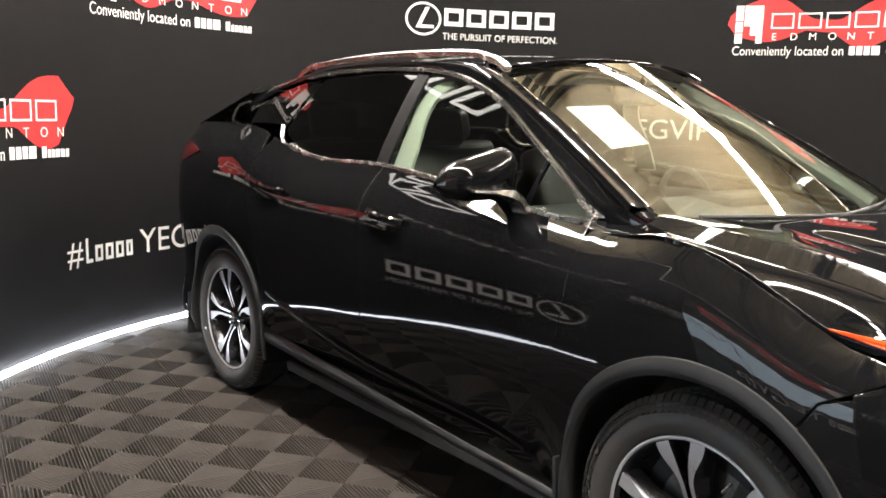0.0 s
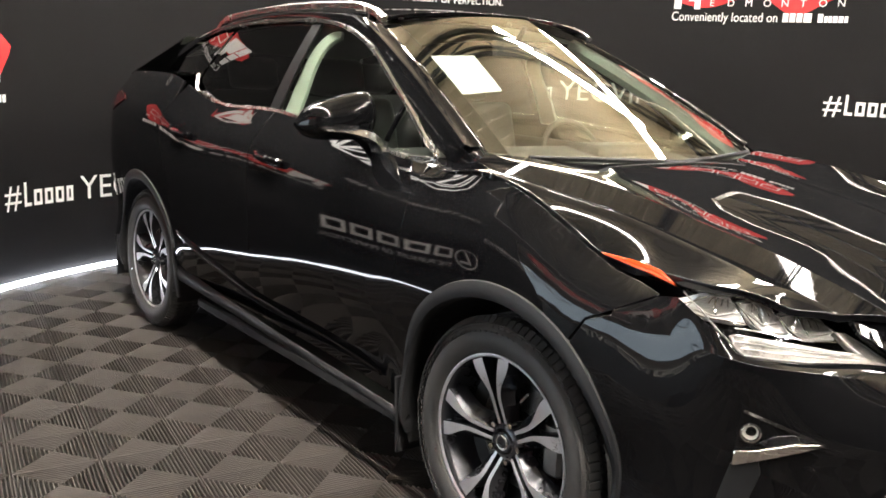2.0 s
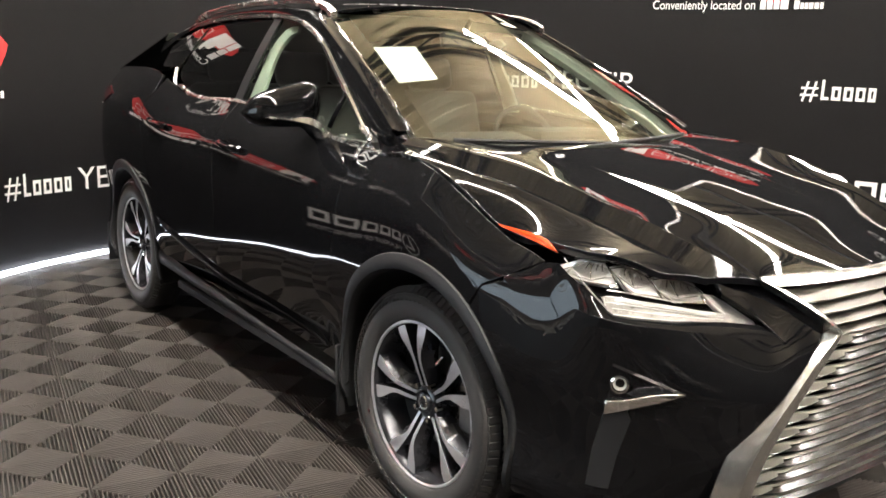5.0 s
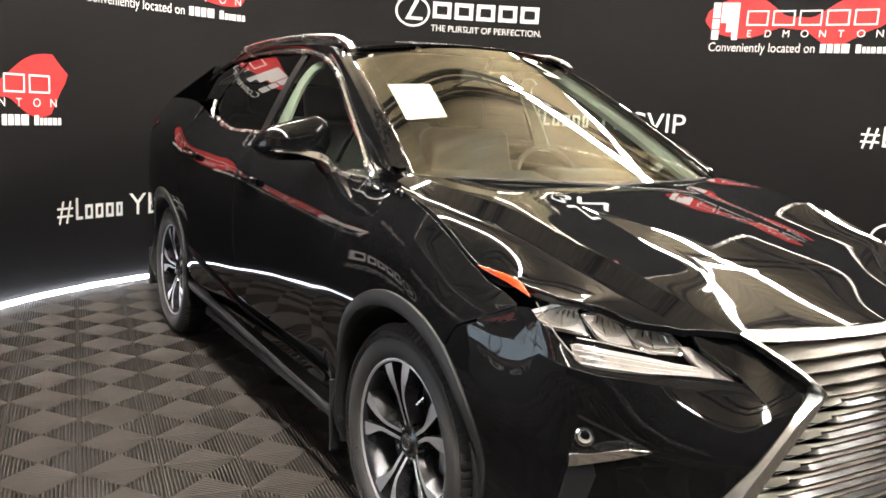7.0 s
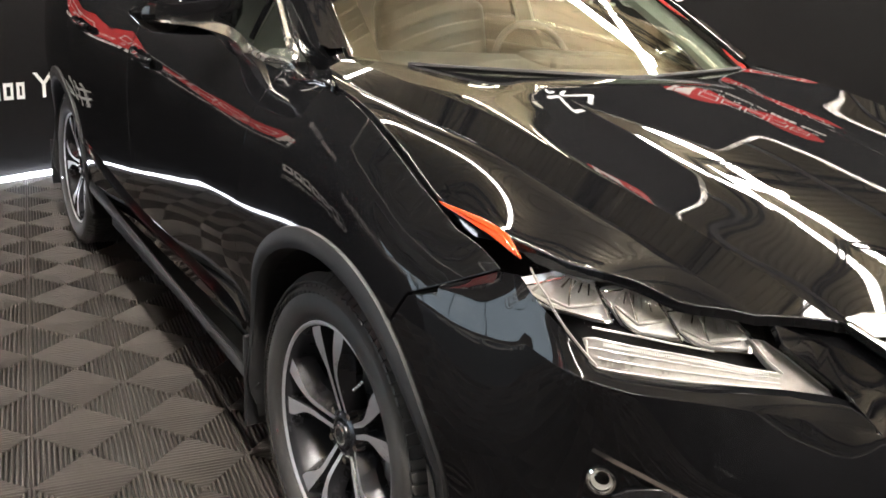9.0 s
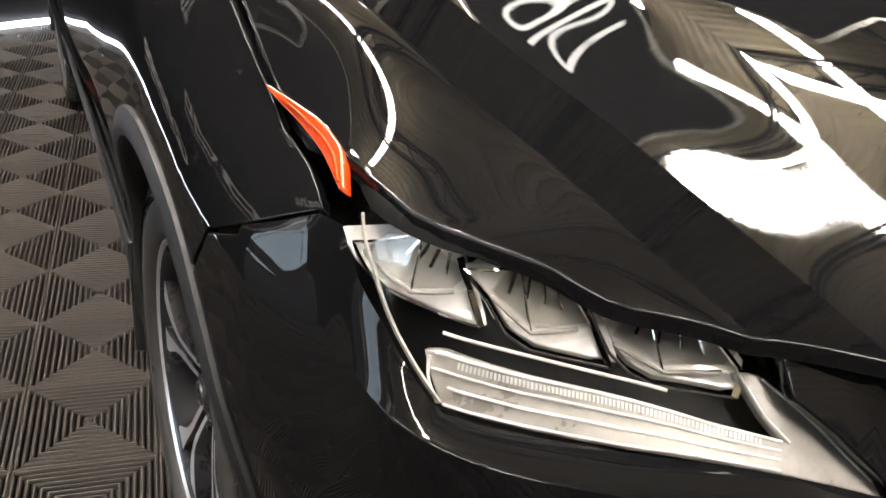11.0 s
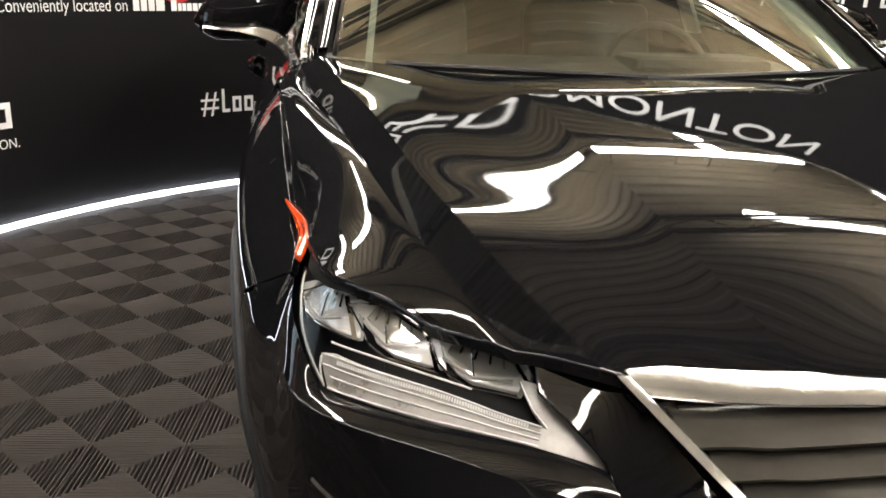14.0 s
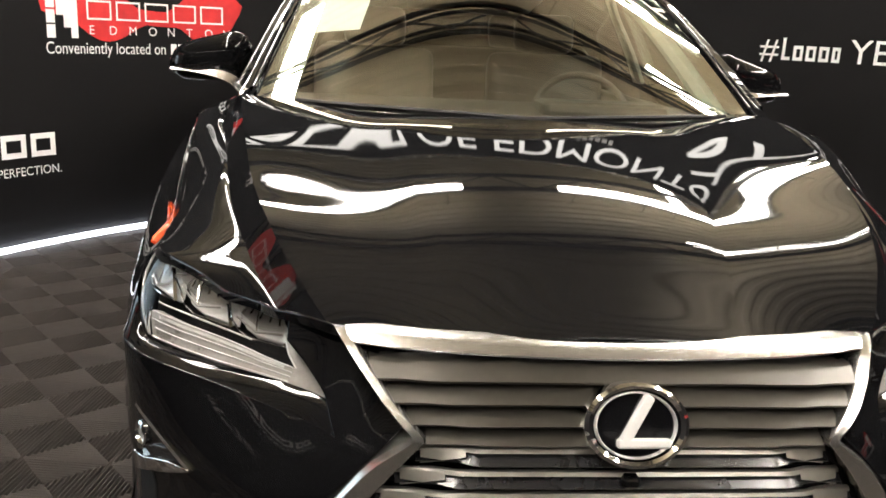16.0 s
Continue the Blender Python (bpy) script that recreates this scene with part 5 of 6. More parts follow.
    tube("lens_rib", P, oval(0.0018, 6), AMBER, marker, up=(0, 0, 1), mirror=mir)
    # glossy strip between the lamp's upper edge and the bonnet
    le = np.array(LAMP_EDGE)
    tops = np.array([(0.641, 0.879), (0.72, 0.895), (0.809, 0.911), (0.934, 0.934), (1.0, 0.936), (1.085, 0.937), (1.15, 0.945)])
    i0, i1 = int(np.argmax(le[:, 0] > 0.548)), int(np.argmax(le[:, 1] > -0.48))
    rows = []
    for w in np.linspace(0.0, 1.0, 30):
        q = le[int(round(i0 + (i1 - i0) * w))]
        hp = hood(np.array([q[0] - 0.008]), np.array([q[1] + 0.008]))[0] - (0, 0, 0.01)
        sv = 0.641 + (1.15 - 0.641) * w
        lp, _ = noseline([(sv, float(np.interp(sv, tops[:, 0], tops[:, 1])))], -0.004)
        rows.append([hp + (lp[0] - hp) * v + (0, 0, 0.004 * math.sin(math.pi * v)) for v in np.linspace(0, 1, 6)])
    loft("shroud", rows, MATTBLACK, lamp, "black strip over the lamp", mirror=mir)
    # fog lamp
    fg = [(0.907, 0.693), (0.735, 0.6327), (0.814, 0.604), (0.919, 0.563), (0.913, 0.63)]
    fog = panel("fog_lamp", fg, ring, GLOSSBLACK, CAR, "triangular fog lamp recess with a chrome blade", lift=0.002, rim=0.01, res=0.02, mirror=mir)
    P, n = noseline(dense([(0.909, 0.694), (0.83, 0.667), (0.733, 0.632)], 0.02, False), 0.006)
    tube("chrome_edge", P, [(-0.005, -0.003), (0.005, -0.003), (0.004, 0.004), (-0.004, 0.004)], CHROME, fog, up=(0, 0, 1), mirror=mir)
    panel("chrome_blade", [(0.733, 0.6325), (0.79, 0.629), (0.825, 0.62), (0.87, 0.606), (0.917, 0.598), (0.919, 0.566), (0.86, 0.588), (0.8, 0.609)], ring, CHROME, fog, lift=0.013, rim=0.013, res=0.018, mirror=mir)
    panel("inner_fin", [(0.8, 0.648), (0.76, 0.638), (0.8, 0.631), (0.85, 0.618), (0.868, 0.625), (0.84, 0.64)], ring, SLATBLACK, fog, "dark fin inside the recess", lift=0.009, rim=0.006, res=0.018, mirror=mir)
    P, n = noseline([(0.889, 0.645)], 0.002)
    face = Matrix.Translation(P[0]) @ Vector(n[0]).to_track_quat("Z", "Y").to_matrix().to_4x4()
    bm = bmesh.new()
    bmesh.ops.create_uvsphere(bm, u_segments=18, v_segments=10, radius=0.017, matrix=face @ Matrix.Diagonal((1, 1, 0.55, 1)))
    bulb = part("bulb", bm, SMOKE, fog, "round clear lamp", smooth=True, mirror=mir)
    a = np.linspace(0, 2 * math.pi, 24, endpoint=False)
    loft("bezel", [[face @ Vector((r * math.cos(q), r * math.sin(q), d)) for q in a] for r, d in ((0.024, -0.004), (0.023, 0.007), (0.019, 0.009), (0.016, 0.003))], CHROME, bulb, "chrome bezel", mirror=mir, closed=True)
    loft("reflector", [[face @ Vector((r * math.cos(q), r * math.sin(q), d)) for q in a] for r, d in ((0.017, 0.004), (0.011, 0.0005), (0.004, -0.001))], REFLECTOR, bulb, mirror=mir, closed=True)
    # dark slot under the fog lamp
    panel("side_slot", [(0.922, 0.56), (0.868, 0.58), (0.858, 0.55), (0.885, 0.45), (0.9, 0.36), (0.955, 0.36), (0.945, 0.46)], ring, PLASTIC, fog, "matt black slot under the fog lamp", lift=0.0025, rim=0.006, res=0.025, mirror=mir)
    # parking sensor
    P, n = noseline([(0.8, 0.732)], 0.001)
    bm = bmesh.new()
    bmesh.ops.create_cone(bm, cap_ends=True, segments=20, radius1=0.011, radius2=0.01, depth=0.004, matrix=Matrix.Translation(P[0]) @ Vector(n[0]).to_track_quat("Z", "Y").to_matrix().to_4x4())
    part("parking_sensor", bm, GLOSSBLACK, bumper, smooth=False, mirror=mir)


# grille: its own gently curved face
GR_DROP = Curve((-0.05, 0.0005), (0.0, 0.0), (0.15, 0.004), (0.3, 0.015), (0.36, 0.023), (0.42, 0.034), (0.5, 0.048), (0.6, 0.07))
GR_Y = Curve((0.2, -0.97), (0.35, -1.01), (0.55, -1.022), (0.7, -1.024), (0.76, -1.021), (0.79, -1.015), (0.82, -1.002), (0.85, -0.982), (0.87, -0.963), (0.887, -0.94), (0.905, -0.905), (0.93, -0.845))


def gface(h, z, off=0.0):
    h, z = np.asarray(h, float), np.asarray(z, float)
    return np.stack([CX - h, GR_Y(z) + GR_DROP(np.abs(h)) * (1 + 0.85 * smoothstep(z, 0.8, 0.89)) - off, z], -1)


GIN = Curve((0.24, 0.56), (0.40, 0.555), (0.5, 0.52), (0.6, 0.452), (0.70, 0.378), (0.775, 0.317))     # half width below the knee


def gin(z):
    return float(GIN(z)) if z < 0.785 else 0.317 + (z - 0.785) * (0.415 - 0.317) / (0.878 - 0.785)


back_rows = [[gface(np.array([h]), np.array([z]), -0.06)[0] for h in np.linspace(-gin(z) - 0.02, gin(z) + 0.02, 15)] for z in np.linspace(0.25, 0.885, 20)]
GR = loft("grille", back_rows, DARK, CAR, "spindle-shaped grille of dark slats in a chrome frame")
# frame
for mir in (False, True):
    zs = np.r_[np.linspace(0.27, 0.76, 24), np.linspace(0.77, 0.9, 18)]
    rows = []
    for z in zs:
        w = 0.009 + 0.014 * float(smoothstep(z, 0.792, 0.72)) + 0.005 * float(smoothstep(z, 0.72, 0.55))
        c = gin(z) - 0.003 + w
        rows.append([gface(np.array([c + a * w]), np.array([z]), o)[0] for a, o in ((-1.0, -0.03), (-0.96, 0.006), (-0.8, 0.011), (0.8, 0.013), (0.96, 0.008), (1.0 + 0.6 * (z < 0.79), -0.04))])
    loft("frame", rows, FRAMEMETAL, GR, "broad satin chrome frame", mirror=mir)
hs = np.linspace(-0.435, 0.435, 41)
rows = [gface(hs, z + 0 * hs, o) for z, o in ((0.8845, -0.03), (0.885, 0.006), (0.8875, 0.009), (0.893, 0.007), (0.8985, 0.003), (0.9, -0.03))]
loft("frame", rows, FRAMEMETAL, GR, "wide bright top bar")


def slat(z, face, mat, bright):
    """One cross bar: a leaning face, a lip below and a notched end."""
    w = gin(z) - 0.008
    hs = np.linspace(-w, w, 61)
    k = smoothstep(np.abs(hs), w - 0.10, w - 0.05) * (1.0 if bright else 0.35)
    zz = z - 0.011 * (hs / 0.38) ** 2
    tall = face * (1 - 0.25 * k)
    rows = [gface(hs, zz + tall / 2, -0.045), gface(hs, zz + tall / 2, -0.016 - 0.012 * k), gface(hs, zz + tall / 2 - 0.003, -0.012 - 0.012 * k),
            gface(hs, zz - tall / 2 + 0.004, 0.008 - 0.012 * k), gface(hs, zz - tall / 2, 0.003 - 0.012 * k), gface(hs, zz - tall / 2, -0.045)]
    sl = loft("slat", rows, mat, GR)
    # end facets get the pale grey in place of a reflected gleam
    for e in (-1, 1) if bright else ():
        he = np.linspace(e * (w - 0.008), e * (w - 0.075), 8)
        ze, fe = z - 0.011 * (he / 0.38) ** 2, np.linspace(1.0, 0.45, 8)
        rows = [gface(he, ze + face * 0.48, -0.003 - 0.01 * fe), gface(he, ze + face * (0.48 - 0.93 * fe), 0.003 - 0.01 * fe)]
        loft("end_facet", rows, SLATEND, sl, "slanting slat end, paled for the gleam it catches")
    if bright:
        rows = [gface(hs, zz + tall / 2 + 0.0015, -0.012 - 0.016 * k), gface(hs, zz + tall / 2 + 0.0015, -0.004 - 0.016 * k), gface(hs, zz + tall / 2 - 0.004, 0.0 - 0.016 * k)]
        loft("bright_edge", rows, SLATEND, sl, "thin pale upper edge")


for z in (0.868, 0.841, 0.8135, 0.786):
    slat(z, 0.022, SLATGREY, False)
for i in range(12):
    slat(0.756 - 0.036 * i, 0.024, SLATBLACK, True)
# badge
n = 40
ctr = gface(np.array([0.0]), np.array([0.812]), 0.014)[0]
tilt = Matrix.Translation(ctr) @ pose(0, 0, 0, 90 - 19, 0, 0)


def badge_ring(r0, r1, d0, d1, name, mat, parent, label=""):
    a = np.linspace(0, 2 * math.pi, n, endpoint=False)
    rows = [[tilt @ Vector((rx * math.cos(q), rx * 0.79 * math.sin(q), d)) for q in a] for rx, d in ((r1, d0), (r1 * 0.99, d1), ((r0 + r1) / 2, d1 + 0.003), (r0 * 1.01, d1), (r0, d0))]
    return loft(name, rows, mat, parent, label, closed=True)


bd = badge_ring(0.067, 0.081, -0.03, 0.008, "badge", CHROME, CAR, "oval chrome badge on the grille")
a = np.linspace(0, 2 * math.pi, n, endpoint=False)
v = [tilt @ Vector((0.068 * math.cos(q), 0.068 * 0.79 * math.sin(q), 0.0)) for q in a] + [tilt @ Vector((0, 0, 0.004))]
add_mesh("disc", v, [(i, (i + 1) % n, n) for i in range(n)], GLOSSBLACK, bd, label="black disc of the badge")
badge_ring(0.0592, 0.0638, 0.0, 0.006, "inner_ring", BADGESILVER, bd)
bm = bmesh.new()
for x0, y0, x1, y1, w0 in ((0.021, 0.044, -0.02, -0.026, 0.017), (-0.03, -0.026, 0.052, -0.026, 0.0145)):
    L, an = math.hypot(x1 - x0, y1 - y0), math.degrees(math.atan2(y1 - y0, x1 - x0))
    box(bm, (L, w0, 0.012), tilt @ pose((x0 + x1) / 2, (y0 + y1) / 2, 0.006, 0, 0, an), 0.003)
part("angled_bar", bm, BADGESILVER, bd, "pale silver angled bar")
bm = bmesh.new()
box(bm, (0.03, 0.025, 0.022), Matrix.Translation(gface(np.array([0.0]), np.array([0.722]), 0.0)[0]), 0.006)
part("camera_pod", bm, GLOSSBLACK, CAR)


# ---- wheels ----
def ringmesh(name, prof, mat, parent, label="", n=72):
    """A turned piece: prof is (across, radius) from the outside; the axle lies along x."""
    a = np.linspace(0, 2 * math.pi, n, endpoint=False)
    rows = [[(-x, r * math.cos(q), r * math.sin(q)) for q in a] for x, r in prof]
    return loft(name, rows, mat, parent, label, closed=True)


def wheel(y, mirror, yaw=0.0, turn=0.07):
    w = ringmesh("wheel", [(-0.06, 0.215), (0.0, 0.238), (0.03, 0.245), (0.046, 0.254), (0.05, 0.262), (0.046, 0.267), (0.03, 0.261), (-0.1, 0.255)], WHEELDARK, CAR, "alloy wheel with ten machined spokes")
    ringmesh("rim_edge", [(0.0475, 0.2545), (0.0525, 0.2595), (0.052, 0.264), (0.046, 0.266)], MACHINED, w)
    tp = [(-0.13, 0.24), (-0.13, 0.3), (-0.115, 0.345), (-0.085, TYRE_R - 0.005), (-0.02, TYRE_R), (0.03, TYRE_R - 0.004), (0.05, 0.348), (0.066, 0.322), (0.068, 0.3), (0.062, 0.277), (0.048, 0.264), (0.03, 0.26)]
    ty = ringmesh("tyre", tp, RUBBER, w, "black tyre", 96)
    ringmesh("sidewall_rib", [(0.0685, 0.335), (0.064, 0.341), (0.056, 0.345)], RUBBER, ty)
    bm = bmesh.new()
    for i in range(92):
        q = 2 * math.pi * i / 92
        for x, l in ((0.047, 0.03), (0.012, 0.025), (-0.03, 0.03), (-0.075, 0.035)):
            r = TYRE_R - (0.0035 if x > 0.04 else 0.0)
            m = Matrix.Rotation(q + (0.03 if x < 0.02 else 0), 4, "X") @ Matrix.Translation((-x, 0, r)) @ pose(0, 0, 0, 0, -35 if x > 0.04 else 0, 12)
            box(bm, (l, 0.0185, 0.005), m)
        box(bm, (0.02, 0.017, 0.005), Matrix.Rotation(q, 4, "X") @ Matrix.Translation((-0.0595, 0, 0.3375)) @ pose(0, 0, 0, 0, -62, 0))
    part("tread", bm, RUBBER, ty)
    # spokes: five pairs that run side by side from the hub and part at the rim; towards the wide windows each has a dark sloping flank
    for i in range(5):
        for sgn in (-1, 1):
            base = 2 * math.pi * i / 5 + turn
            rows = []
            for t in np.linspace(0, 1, 15):
                r = 0.05 + t * 0.205
                off = 0.0128 + 0.003 * t + 0.043 * float(smoothstep(t, 0.35, 1.05)) ** 1.1
                half = 0.0066 + 0.004 * t + 0.0135 * float(smoothstep(t, 0.45, 0.9))
                slope = 0.008 + 0.02 * math.sin(math.pi * min(1.0, 0.15 + 0.85 * t)) ** 1.2
                x = 0.016 + 0.016 * math.sin(t * 2.3) + 0.012 * t
                row = []
                for a, xx in ((off - half, x - 0.045), (off - half, x - 0.003), (off - half + 0.0015, x), (off + half - 0.0015, x), (off + half, x - 0.003), (off + half + slope, x - 0.032), (off + half + slope, x - 0.05)):
                    q = base + sgn * math.atan2(a, r)
                    row.append((-xx, r * math.cos(q), r * math.sin(q)))
                rows.append(row)
            sp = loft("spoke", [[p[2], p[3]] for p in rows], MACHINED, w, "machined spoke face")
            loft("spoke_side", [[p[0], p[1], p[2]] for p in rows], WHEELDARK, sp)
            loft("spoke_side", [[p[3], p[4], p[5], p[6]] for p in rows], WHEELDARK, sp)
    ringmesh("hub", [(-0.03, 0.07), (0.008, 0.062), (0.02, 0.05), (0.024, 0.04), (0.02, 0.036)], WHEELDARK, w)
    cap = ringmesh("centre_cap", [(0.018, 0.033), (0.027, 0.03), (0.03, 0.022), (0.031, 0.001)], WHEELDARK, w, "dark hub cap", 32)
    ringmesh("cap_ring", [(0.029, 0.024), (0.0325, 0.021), (0.0315, 0.017)], SATIN, cap, "silver ring on the cap", 32)
    for i in range(5):
        q = 2 * math.pi * (i + 0.5) / 5 + turn
        bm = bmesh.new()
        c = Vector((-0.012, 0.06 * math.cos(q), 0.06 * math.sin(q)))
        rod(bm, c + Vector((0.01, 0, 0)), c + Vector((-0.012, 0, 0)), 0.009, 6)
        part("wheel_nut", bm, CHROME, w)
    ringmesh("brake_disc", [(-0.055, 0.165), (-0.05, 0.165), (-0.05, 0.08)], DISC, w, "steel brake disc")
    bm = bmesh.new()
    box(bm, (0.06, 0.07, 0.16), Matrix.Translation((0.045, -0.15, 0.02)), 0.012)
    part("brake_caliper", bm, DISC, w)
    bm = bmesh.new()
    rod(bm, (0.05, 0, 0), (0.055, 0, 0), 0.22, 40)
    part("brake_shield", bm, DARK, w)
    bm = bmesh.new()
    q = 2.05
    rod(bm, (-0.03, 0.2 * math.cos(q), 0.2 * math.sin(q)), (-0.045, 0.17 * math.cos(q), 0.17 * math.sin(q)), 0.004, 8)
    part("valve", bm, SATIN, w)
    bm = bmesh.new()
    bmesh.ops.create_cone(bm, cap_ends=True, segments=14, radius1=0.006, radius2=0.006, depth=0.001, matrix=Matrix.Translation((-0.069, 0.245, -0.105)) @ pose(0, 0, 0, 0, 90, 0))
    part("paint_dot", bm, REDLENS, ty, "small red paint dot")
    hub = 0.838
    if mirror:
        w.matrix_basis = pose(CX + hub, y, HUBZ, 0, 0, 180)
    else:
        w.matrix_basis = pose(CX - hub, y, HUBZ, 0, 0, yaw)
    return w


for y in AXLES:
    wheel(y, False, 1.2 if y == 0 else 0.0)
    wheel(y, True)


# ---- mirrors, wipers, cabin ----
for mir in (False, True):
    rows = []
    for t in np.linspace(0, 1, 12):
        k = math.sin(math.pi * min(1.0, 0.12 + 0.88 * t) * 0.5) ** 0.6
        endk = math.sqrt(max(0.02, 1 - max(0.0, (t - 0.72) / 0.28) ** 2.2))
        cx, cy, cz = 0.795 + 0.285 * t, 0.83 - 0.02 * t + 0.06 * t * t, 1.25 - 0.036 * t
        inn = math.sqrt(max(0.15, 1 - (max(0.0, 0.2 - t) / 0.2) ** 2))
        ht, dp = 0.092 * endk * (1.0 - 0.4 * t ** 1.6) * inn, 0.08 * endk * (0.6 + 0.4 * k) * inn
        row = []
        for q in np.linspace(0, 2 * math.pi, 20, endpoint=False):
            c, s = math.cos(q), math.sin(q)
            row.append((CX - cx, cy - dp * abs(c) ** 0.8 * (1 if c > 0 else -0.42) , cz + ht * abs(s) ** 0.75 * (1 if s > 0 else -0.85)))
        rows.append(row)
    mr = loft("door_mirror", rows, PAINT, CAR, "gloss black door mirror with a chrome-edged arm", mirror=mir, closed=True)
    c0 = np.mean(rows[0], axis=0)
    add_mesh("mirror_cap", [*rows[0], c0], [(i, (i + 1) % 20, 20) for i in range(20)], PAINT, mr, mirror=mir)
    path = np.array(bend((1.045, 1.207), (0.95, 1.2), (0.875, 1.19), (0.835, 1.168), (0.808, 1.13), (0.79, 1.09), step=0.01))
    rows = []
    for i, (a, b) in enumerate(path):
        w, q = i / (len(path) - 1), path[min(i + 1, len(path) - 1)] - path[max(i - 1, 0)]
        na, nb = -q[1] / np.hypot(*q), q[0] / np.hypot(*q)
        sg = 1 if nb > 0 else -1
        na, nb, wd = na * sg, nb * sg, 0.2 + 0.8 * float(smoothstep(w, 0.2, 0.6))
        y0 = 0.745 + 0.03 * max(0.0, a - 0.98) + 0.03 * max(0.0, w - 0.6)
        rows.append([(CX - a - na * d, y0 + e, b + nb * d) for d, e in ((0.014 * wd, 0.03), (0.013 * wd, -0.016), (0.004 * wd, -0.022), (-0.014 * wd, -0.034), (-0.018 * wd, -0.03), (-0.018 * wd, 0.03))])
    loft("chrome_edge", rows, SATIN, mr, "bright chrome line under the mirror", mirror=mir)
    rows = [[(CX - h, y0 + a, z0 + b) for a, b in ((-0.035, -0.02), (0.05, -0.03), (0.05, 0.03), (-0.035, 0.02))] for h, y0, z0 in ((0.91, 0.80, 1.215), (0.85, 0.785, 1.185), (0.815, 0.775, 1.14), (0.785, 0.77, 1.11))]
    loft("arm", rows, PAINT, mr, mirror=mir, closed=True)
    bm = bmesh.new()
    box(bm, (0.15, 0.006, 0.075), pose(CX - 0.92, 0.862, 1.245, 0, 0, 4), 0.002)
    part("mirror_glass", bm, CHROME, mr, "silvered mirror glass", mirror=mir)
for h0, h1 in ((0.6, -0.05), (0.02, -0.62)):
    us = np.linspace(h0, h1, 12)
    P = screen(us / 0.73, 0.012 + 0.012 * np.sin(np.linspace(0, 3, 12))) + (0, -0.018, -0.002)
    wp = tube("wiper", P, oval(0.007, 6), PLASTIC, CAR, "black wiper resting on the screen")
    tube("blade", P + (0, 0.004, -0.008), oval(0.003, 5), RUBBER, wp)
bm = bmesh.new()
box(bm, (1.46, 0.5, 0.22), pose(CX, 0.62, 1.0, 8, 0, 0), 0.04, 3)
box(bm, (0.44, 0.2, 0.09), pose(CX + 0.38, 0.72, 1.11, 0, 0, 0), 0.03, 2)
part("dashboard", bm, CABIN, CAR, "black soft dashboard")
bm = bmesh.new()
m = pose(CX + 0.38, 0.95, 1.06, 66, 0, 0)
r = [bmesh.ops.create_circle(bm, segments=6, radius=0.013, matrix=Matrix.Rotation(q, 4, "Z") @ Matrix.Translation((0.185, 0, 0)) @ Matrix.Rotation(math.pi / 2, 4, "X"))["verts"] for q in np.linspace(0, 2 * math.pi, 28, endpoint=False)]
for i in range(28):
    a, b = r[i], r[(i + 1) % 28]
    for k in range(6):
        bm.faces.new((a[k], a[(k + 1) % 6], b[(k + 1) % 6], b[k]))
for q in (0, 180, 270):
    box(bm, (0.14, 0.03, 0.012), pose(0, 0, -0.01, 0, 0, q) @ Matrix.Translation((0.11, 0, 0)))
box(bm, (0.12, 0.1, 0.04), Matrix.Translation((0, 0, -0.01)), 0.01)
bmesh.ops.transform(bm, matrix=m, verts=bm.verts)
part("steering_wheel", bm, CABIN, CAR, "black leather steering wheel", smooth=True)


def seat(x, y, w):
    bm = bmesh.new()
    box(bm, (w, 0.52, 0.16), pose(x, y, 0.66, 6, 0, 0), 0.05, 3)
    s = part("seat", bm, LEATHER, CAR, "black leather seat", smooth=True)
    bm = bmesh.new()
    box(bm, (w, 0.14, 0.62), pose(x, y + 0.33, 0.98, -16, 0, 0), 0.05, 3)
    part("backrest", bm, LEATHER, s, smooth=True)
    for dx in ((0,) if w < 0.7 else (-0.38, 0.38)):
        bm = bmesh.new()
        box(bm, (0.27, 0.1, 0.17), pose(x + dx, y + 0.46, 1.37, -14, 0, 0), 0.04, 3)
        part("headrest", bm, LEATHER, s, smooth=True)


for x in (-0.38, 0.38):
    seat(CX + x, 1.3, 0.52)
seat(CX, 2.15, 1.3)
for mir in (False, True):
    # pale inner pillar linings
    pts = [screen(np.array([0.93]), np.array([v]))[0] + np.array((0.02, 0.05, -0.03)) for v in np.linspace(0.0, 1.0, 8)]
    tube("pillar_lining", pts, oval(0.035, 8), HEADLINER, CAR, "pale grey inner pillar lining", mirror=mir)
    bm = bmesh.new()
    box(bm, (0.05, 2.0, 0.5), pose(CX - 0.79, 1.45, 0.86, 0, 0, 0), 0.02, 2)
    part("door_lining", bm, CABIN, CAR, mirror=mir)
hl = [(h, y) for h, y in [(-0.54, 1.1), (0.54, 1.1), (0.54, 3.2), (-0.54, 3.2)]]
panel("headliner", hl, roof, HEADLINER, CAR, "pale headliner", lift=-0.05, rim=0, res=0.1, middle=(0, 2, 0))
bm = bmesh.new()
box(bm, (0.24, 0.03, 0.07), pose(CX, 0.98, 1.52, -12, 0, 0), 0.012, 2)
rod(bm, (CX, 0.97, 1.55), (CX, 0.93, 1.61), 0.012)
part("inner_mirror", bm, CABIN, CAR)
# price sheet inside the screen
sheet = [(0.42, 0.40), (0.83, 0.52), (0.80, 0.72), (0.47, 0.63)]
panel("price_sheet", [(0.925, 0.685), (0.625, 0.675), (0.65, 0.42), (0.95, 0.38)], screen, PAPER, CAR, "white paper sheet behind the windscreen", lift=-0.012, rim=0, res=0.08, middle=(0, 2.4, 0.2))


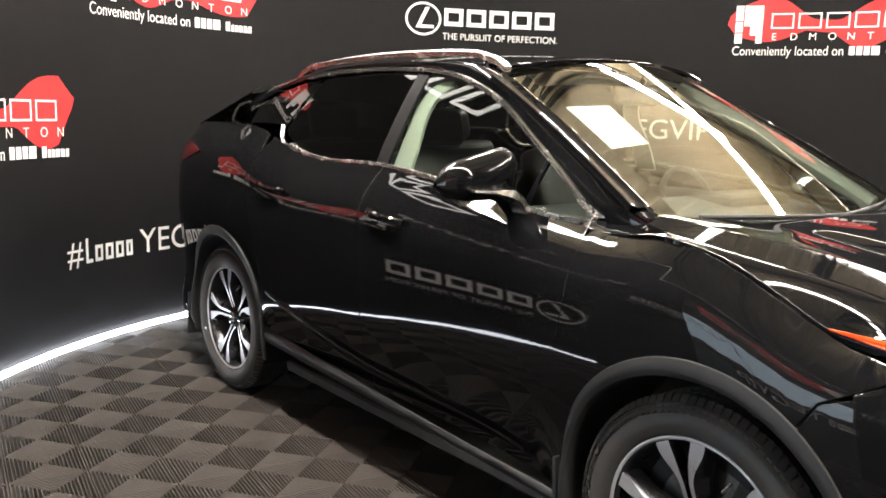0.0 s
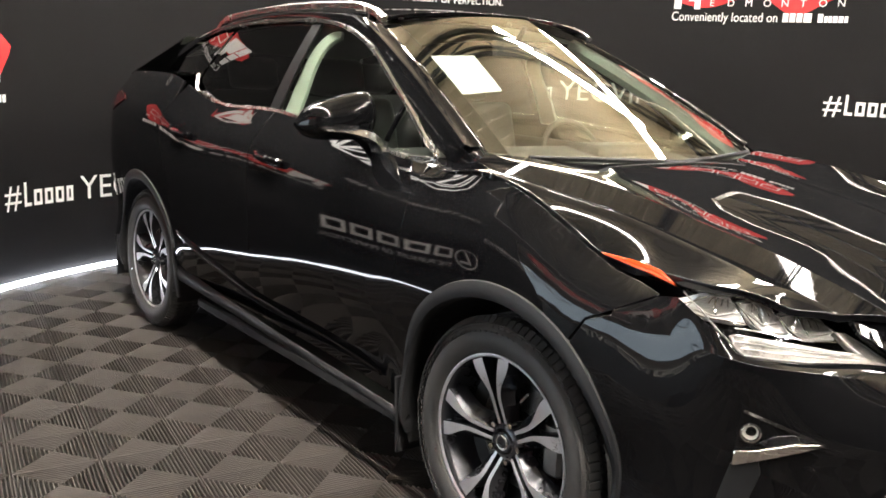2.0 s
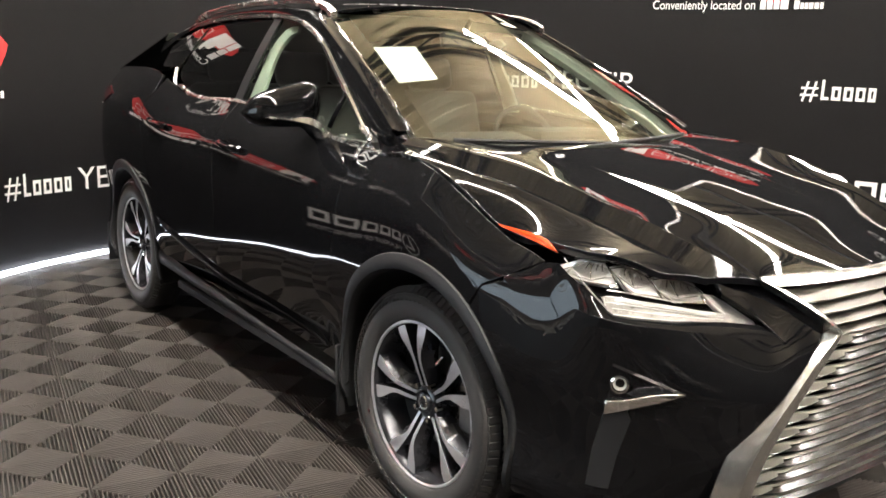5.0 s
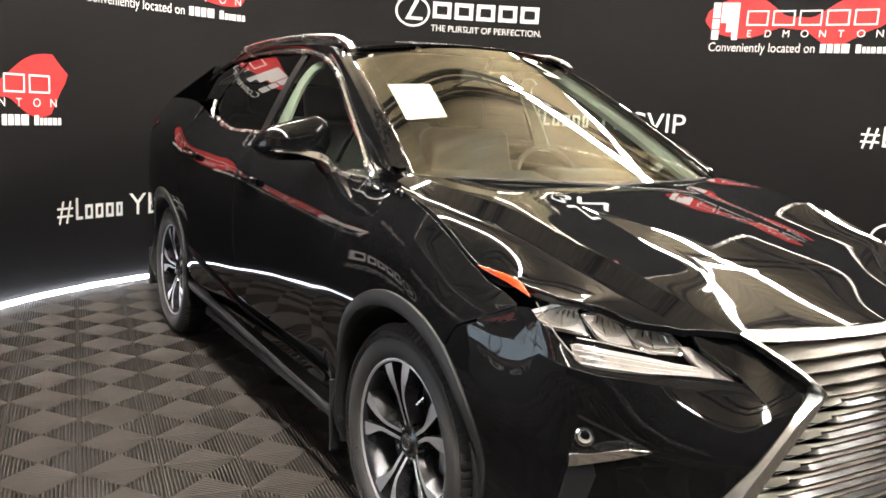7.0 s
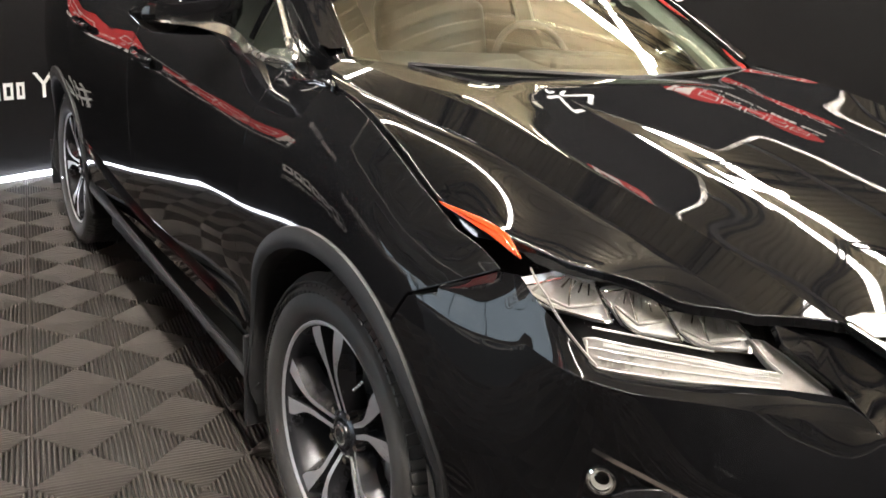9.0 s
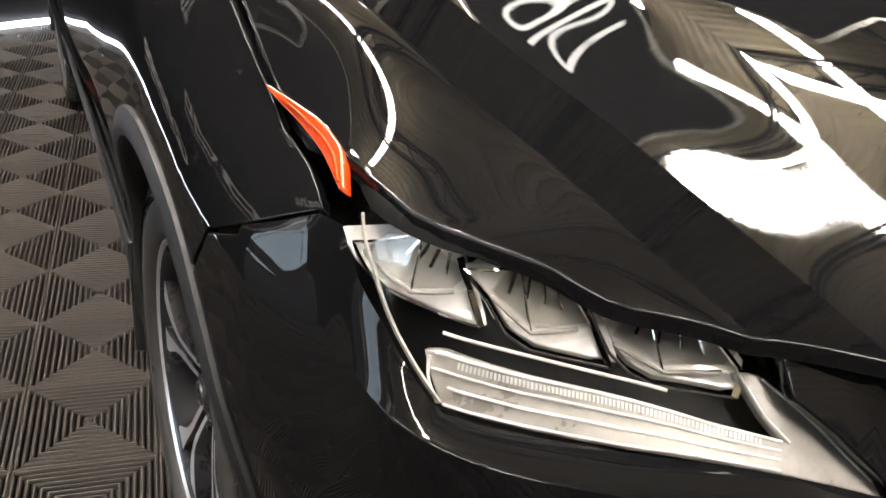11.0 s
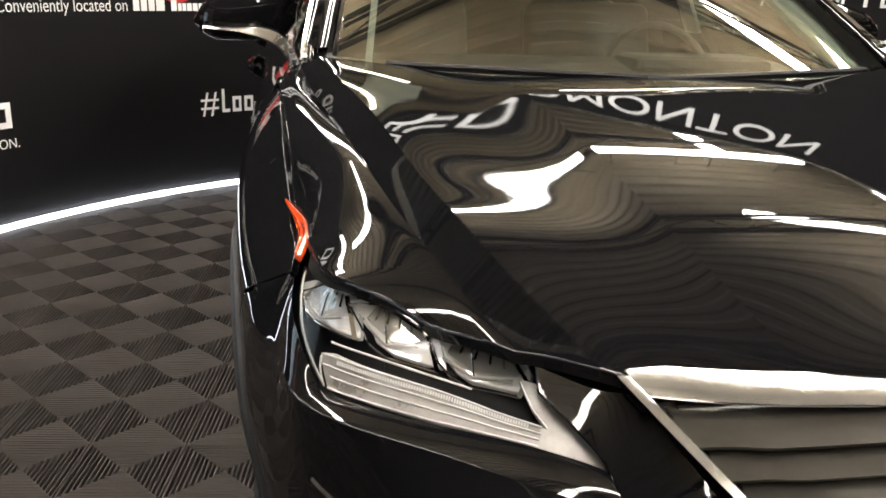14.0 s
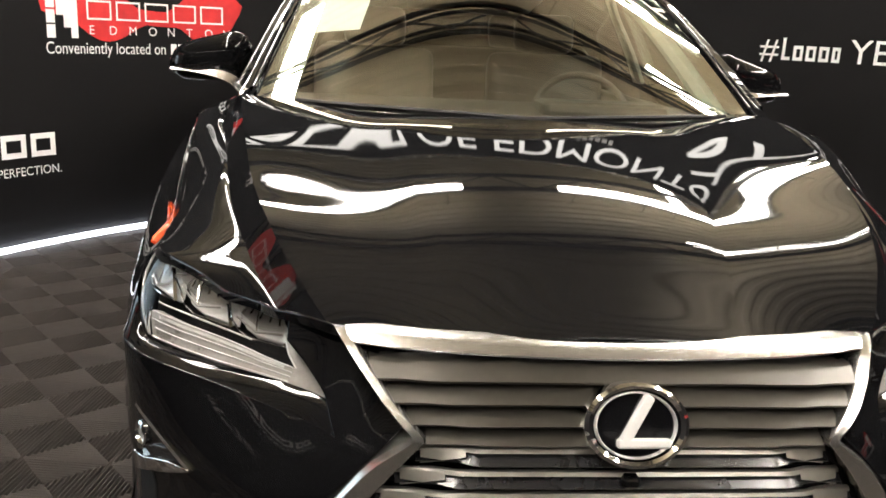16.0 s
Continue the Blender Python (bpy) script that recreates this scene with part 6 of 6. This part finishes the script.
# ---- floor tiles ----
def tiles():
    a, th, rings = 0.2828, radians(8.1), 10
    U, V = np.array([math.sin(th), math.cos(th)]), np.array([math.cos(th), -math.sin(th)])
    w = a / 2 / rings
    v, f = [], []
    for k in range(rings):
        e = a / 2 - k * w
        i = max(e - w * 0.47, 0.002)
        b = len(v)
        for r, z in ((e - w * 0.04, -0.013), (e - w * 0.05, -0.0045), (e - w * 0.25, 0.0), (i, 0.0), (max(i - w * 0.15, 0.0012), -0.0045), (max(i - w * 0.16, 0.0005), -0.013)):
            v += [(-r, -r, z), (r, -r, z), (r, r, z), (-r, r, z)]
        for q in range(5):
            f += [(b + 4 * q + j, b + 4 * q + (j + 1) % 4, b + 4 * (q + 1) + (j + 1) % 4, b + 4 * (q + 1) + j) for j in range(4)]
    me = bpy.data.meshes.new("floor_tile")
    me.from_pydata(v, [], f)
    bm = bmesh.new()
    bm.from_mesh(me)
    bmesh.ops.recalc_face_normals(bm, faces=bm.faces)
    bm.faces.ensure_lookup_table()
    top = [q for q in bm.faces if abs(q.normal.z) > 0.9 and q.calc_center_median().z > -0.001]
    if top[0].normal.z < 0:
        bmesh.ops.reverse_faces(bm, faces=bm.faces)
    bm.to_mesh(me)
    bm.free()
    me.materials.append(TILE)
    floor = empty("floor", "brown-grey ribbed interlocking plastic tile floor", "floor", kind="structure")
    rot = math.atan2(U[0], U[1])
    cells = []
    o = np.array([-1.41, 0.66])
    for p in range(-40, 41):
        for q in range(-40, 41):
            c = o + a * ((p + 0.5) * U + (q + 0.5) * V)
            e = ((c[0] - ROOM[0]) / (ROOM[2] - 0.02)) ** 2 + ((c[1] - ROOM[1]) / (ROOM[3] - 0.02)) ** 2
            if e < 1.09:
                near = math.hypot(c[0] + 1.5, c[1] - 0.6)
                cells.append((near, c[0], c[1]))
    cells.sort()
    rest_v, rest_f = [], []
    base_v = np.array([tuple(x.co) for x in me.vertices])
    base_f = [tuple(x.vertices) for x in me.polygons]
    cr, sr = math.cos(-rot), math.sin(-rot)
    for k, (_, x, y) in enumerate(cells):
        if k < 300:
            ob = new("tile", me)
            ob.location, ob.rotation_euler = (x, y, random.uniform(-0.0006, 0.0)), (0, 0, -rot + random.uniform(-0.003, 0.003))
            ob.parent = floor
        else:
            b = len(rest_v) * len(base_v)
            rest_v.append(np.c_[base_v[:, 0] * cr - base_v[:, 1] * sr + x, base_v[:, 0] * sr + base_v[:, 1] * cr + y, base_v[:, 2]])
            rest_f += [tuple(i + b for i in q) for q in base_f]
    ob = add_mesh("tile_field", np.concatenate(rest_v), rest_f, TILE, floor, smooth=False)
    tagged(ob, "ribbed plastic floor tiles farther off", kind="stuff")


tiles()
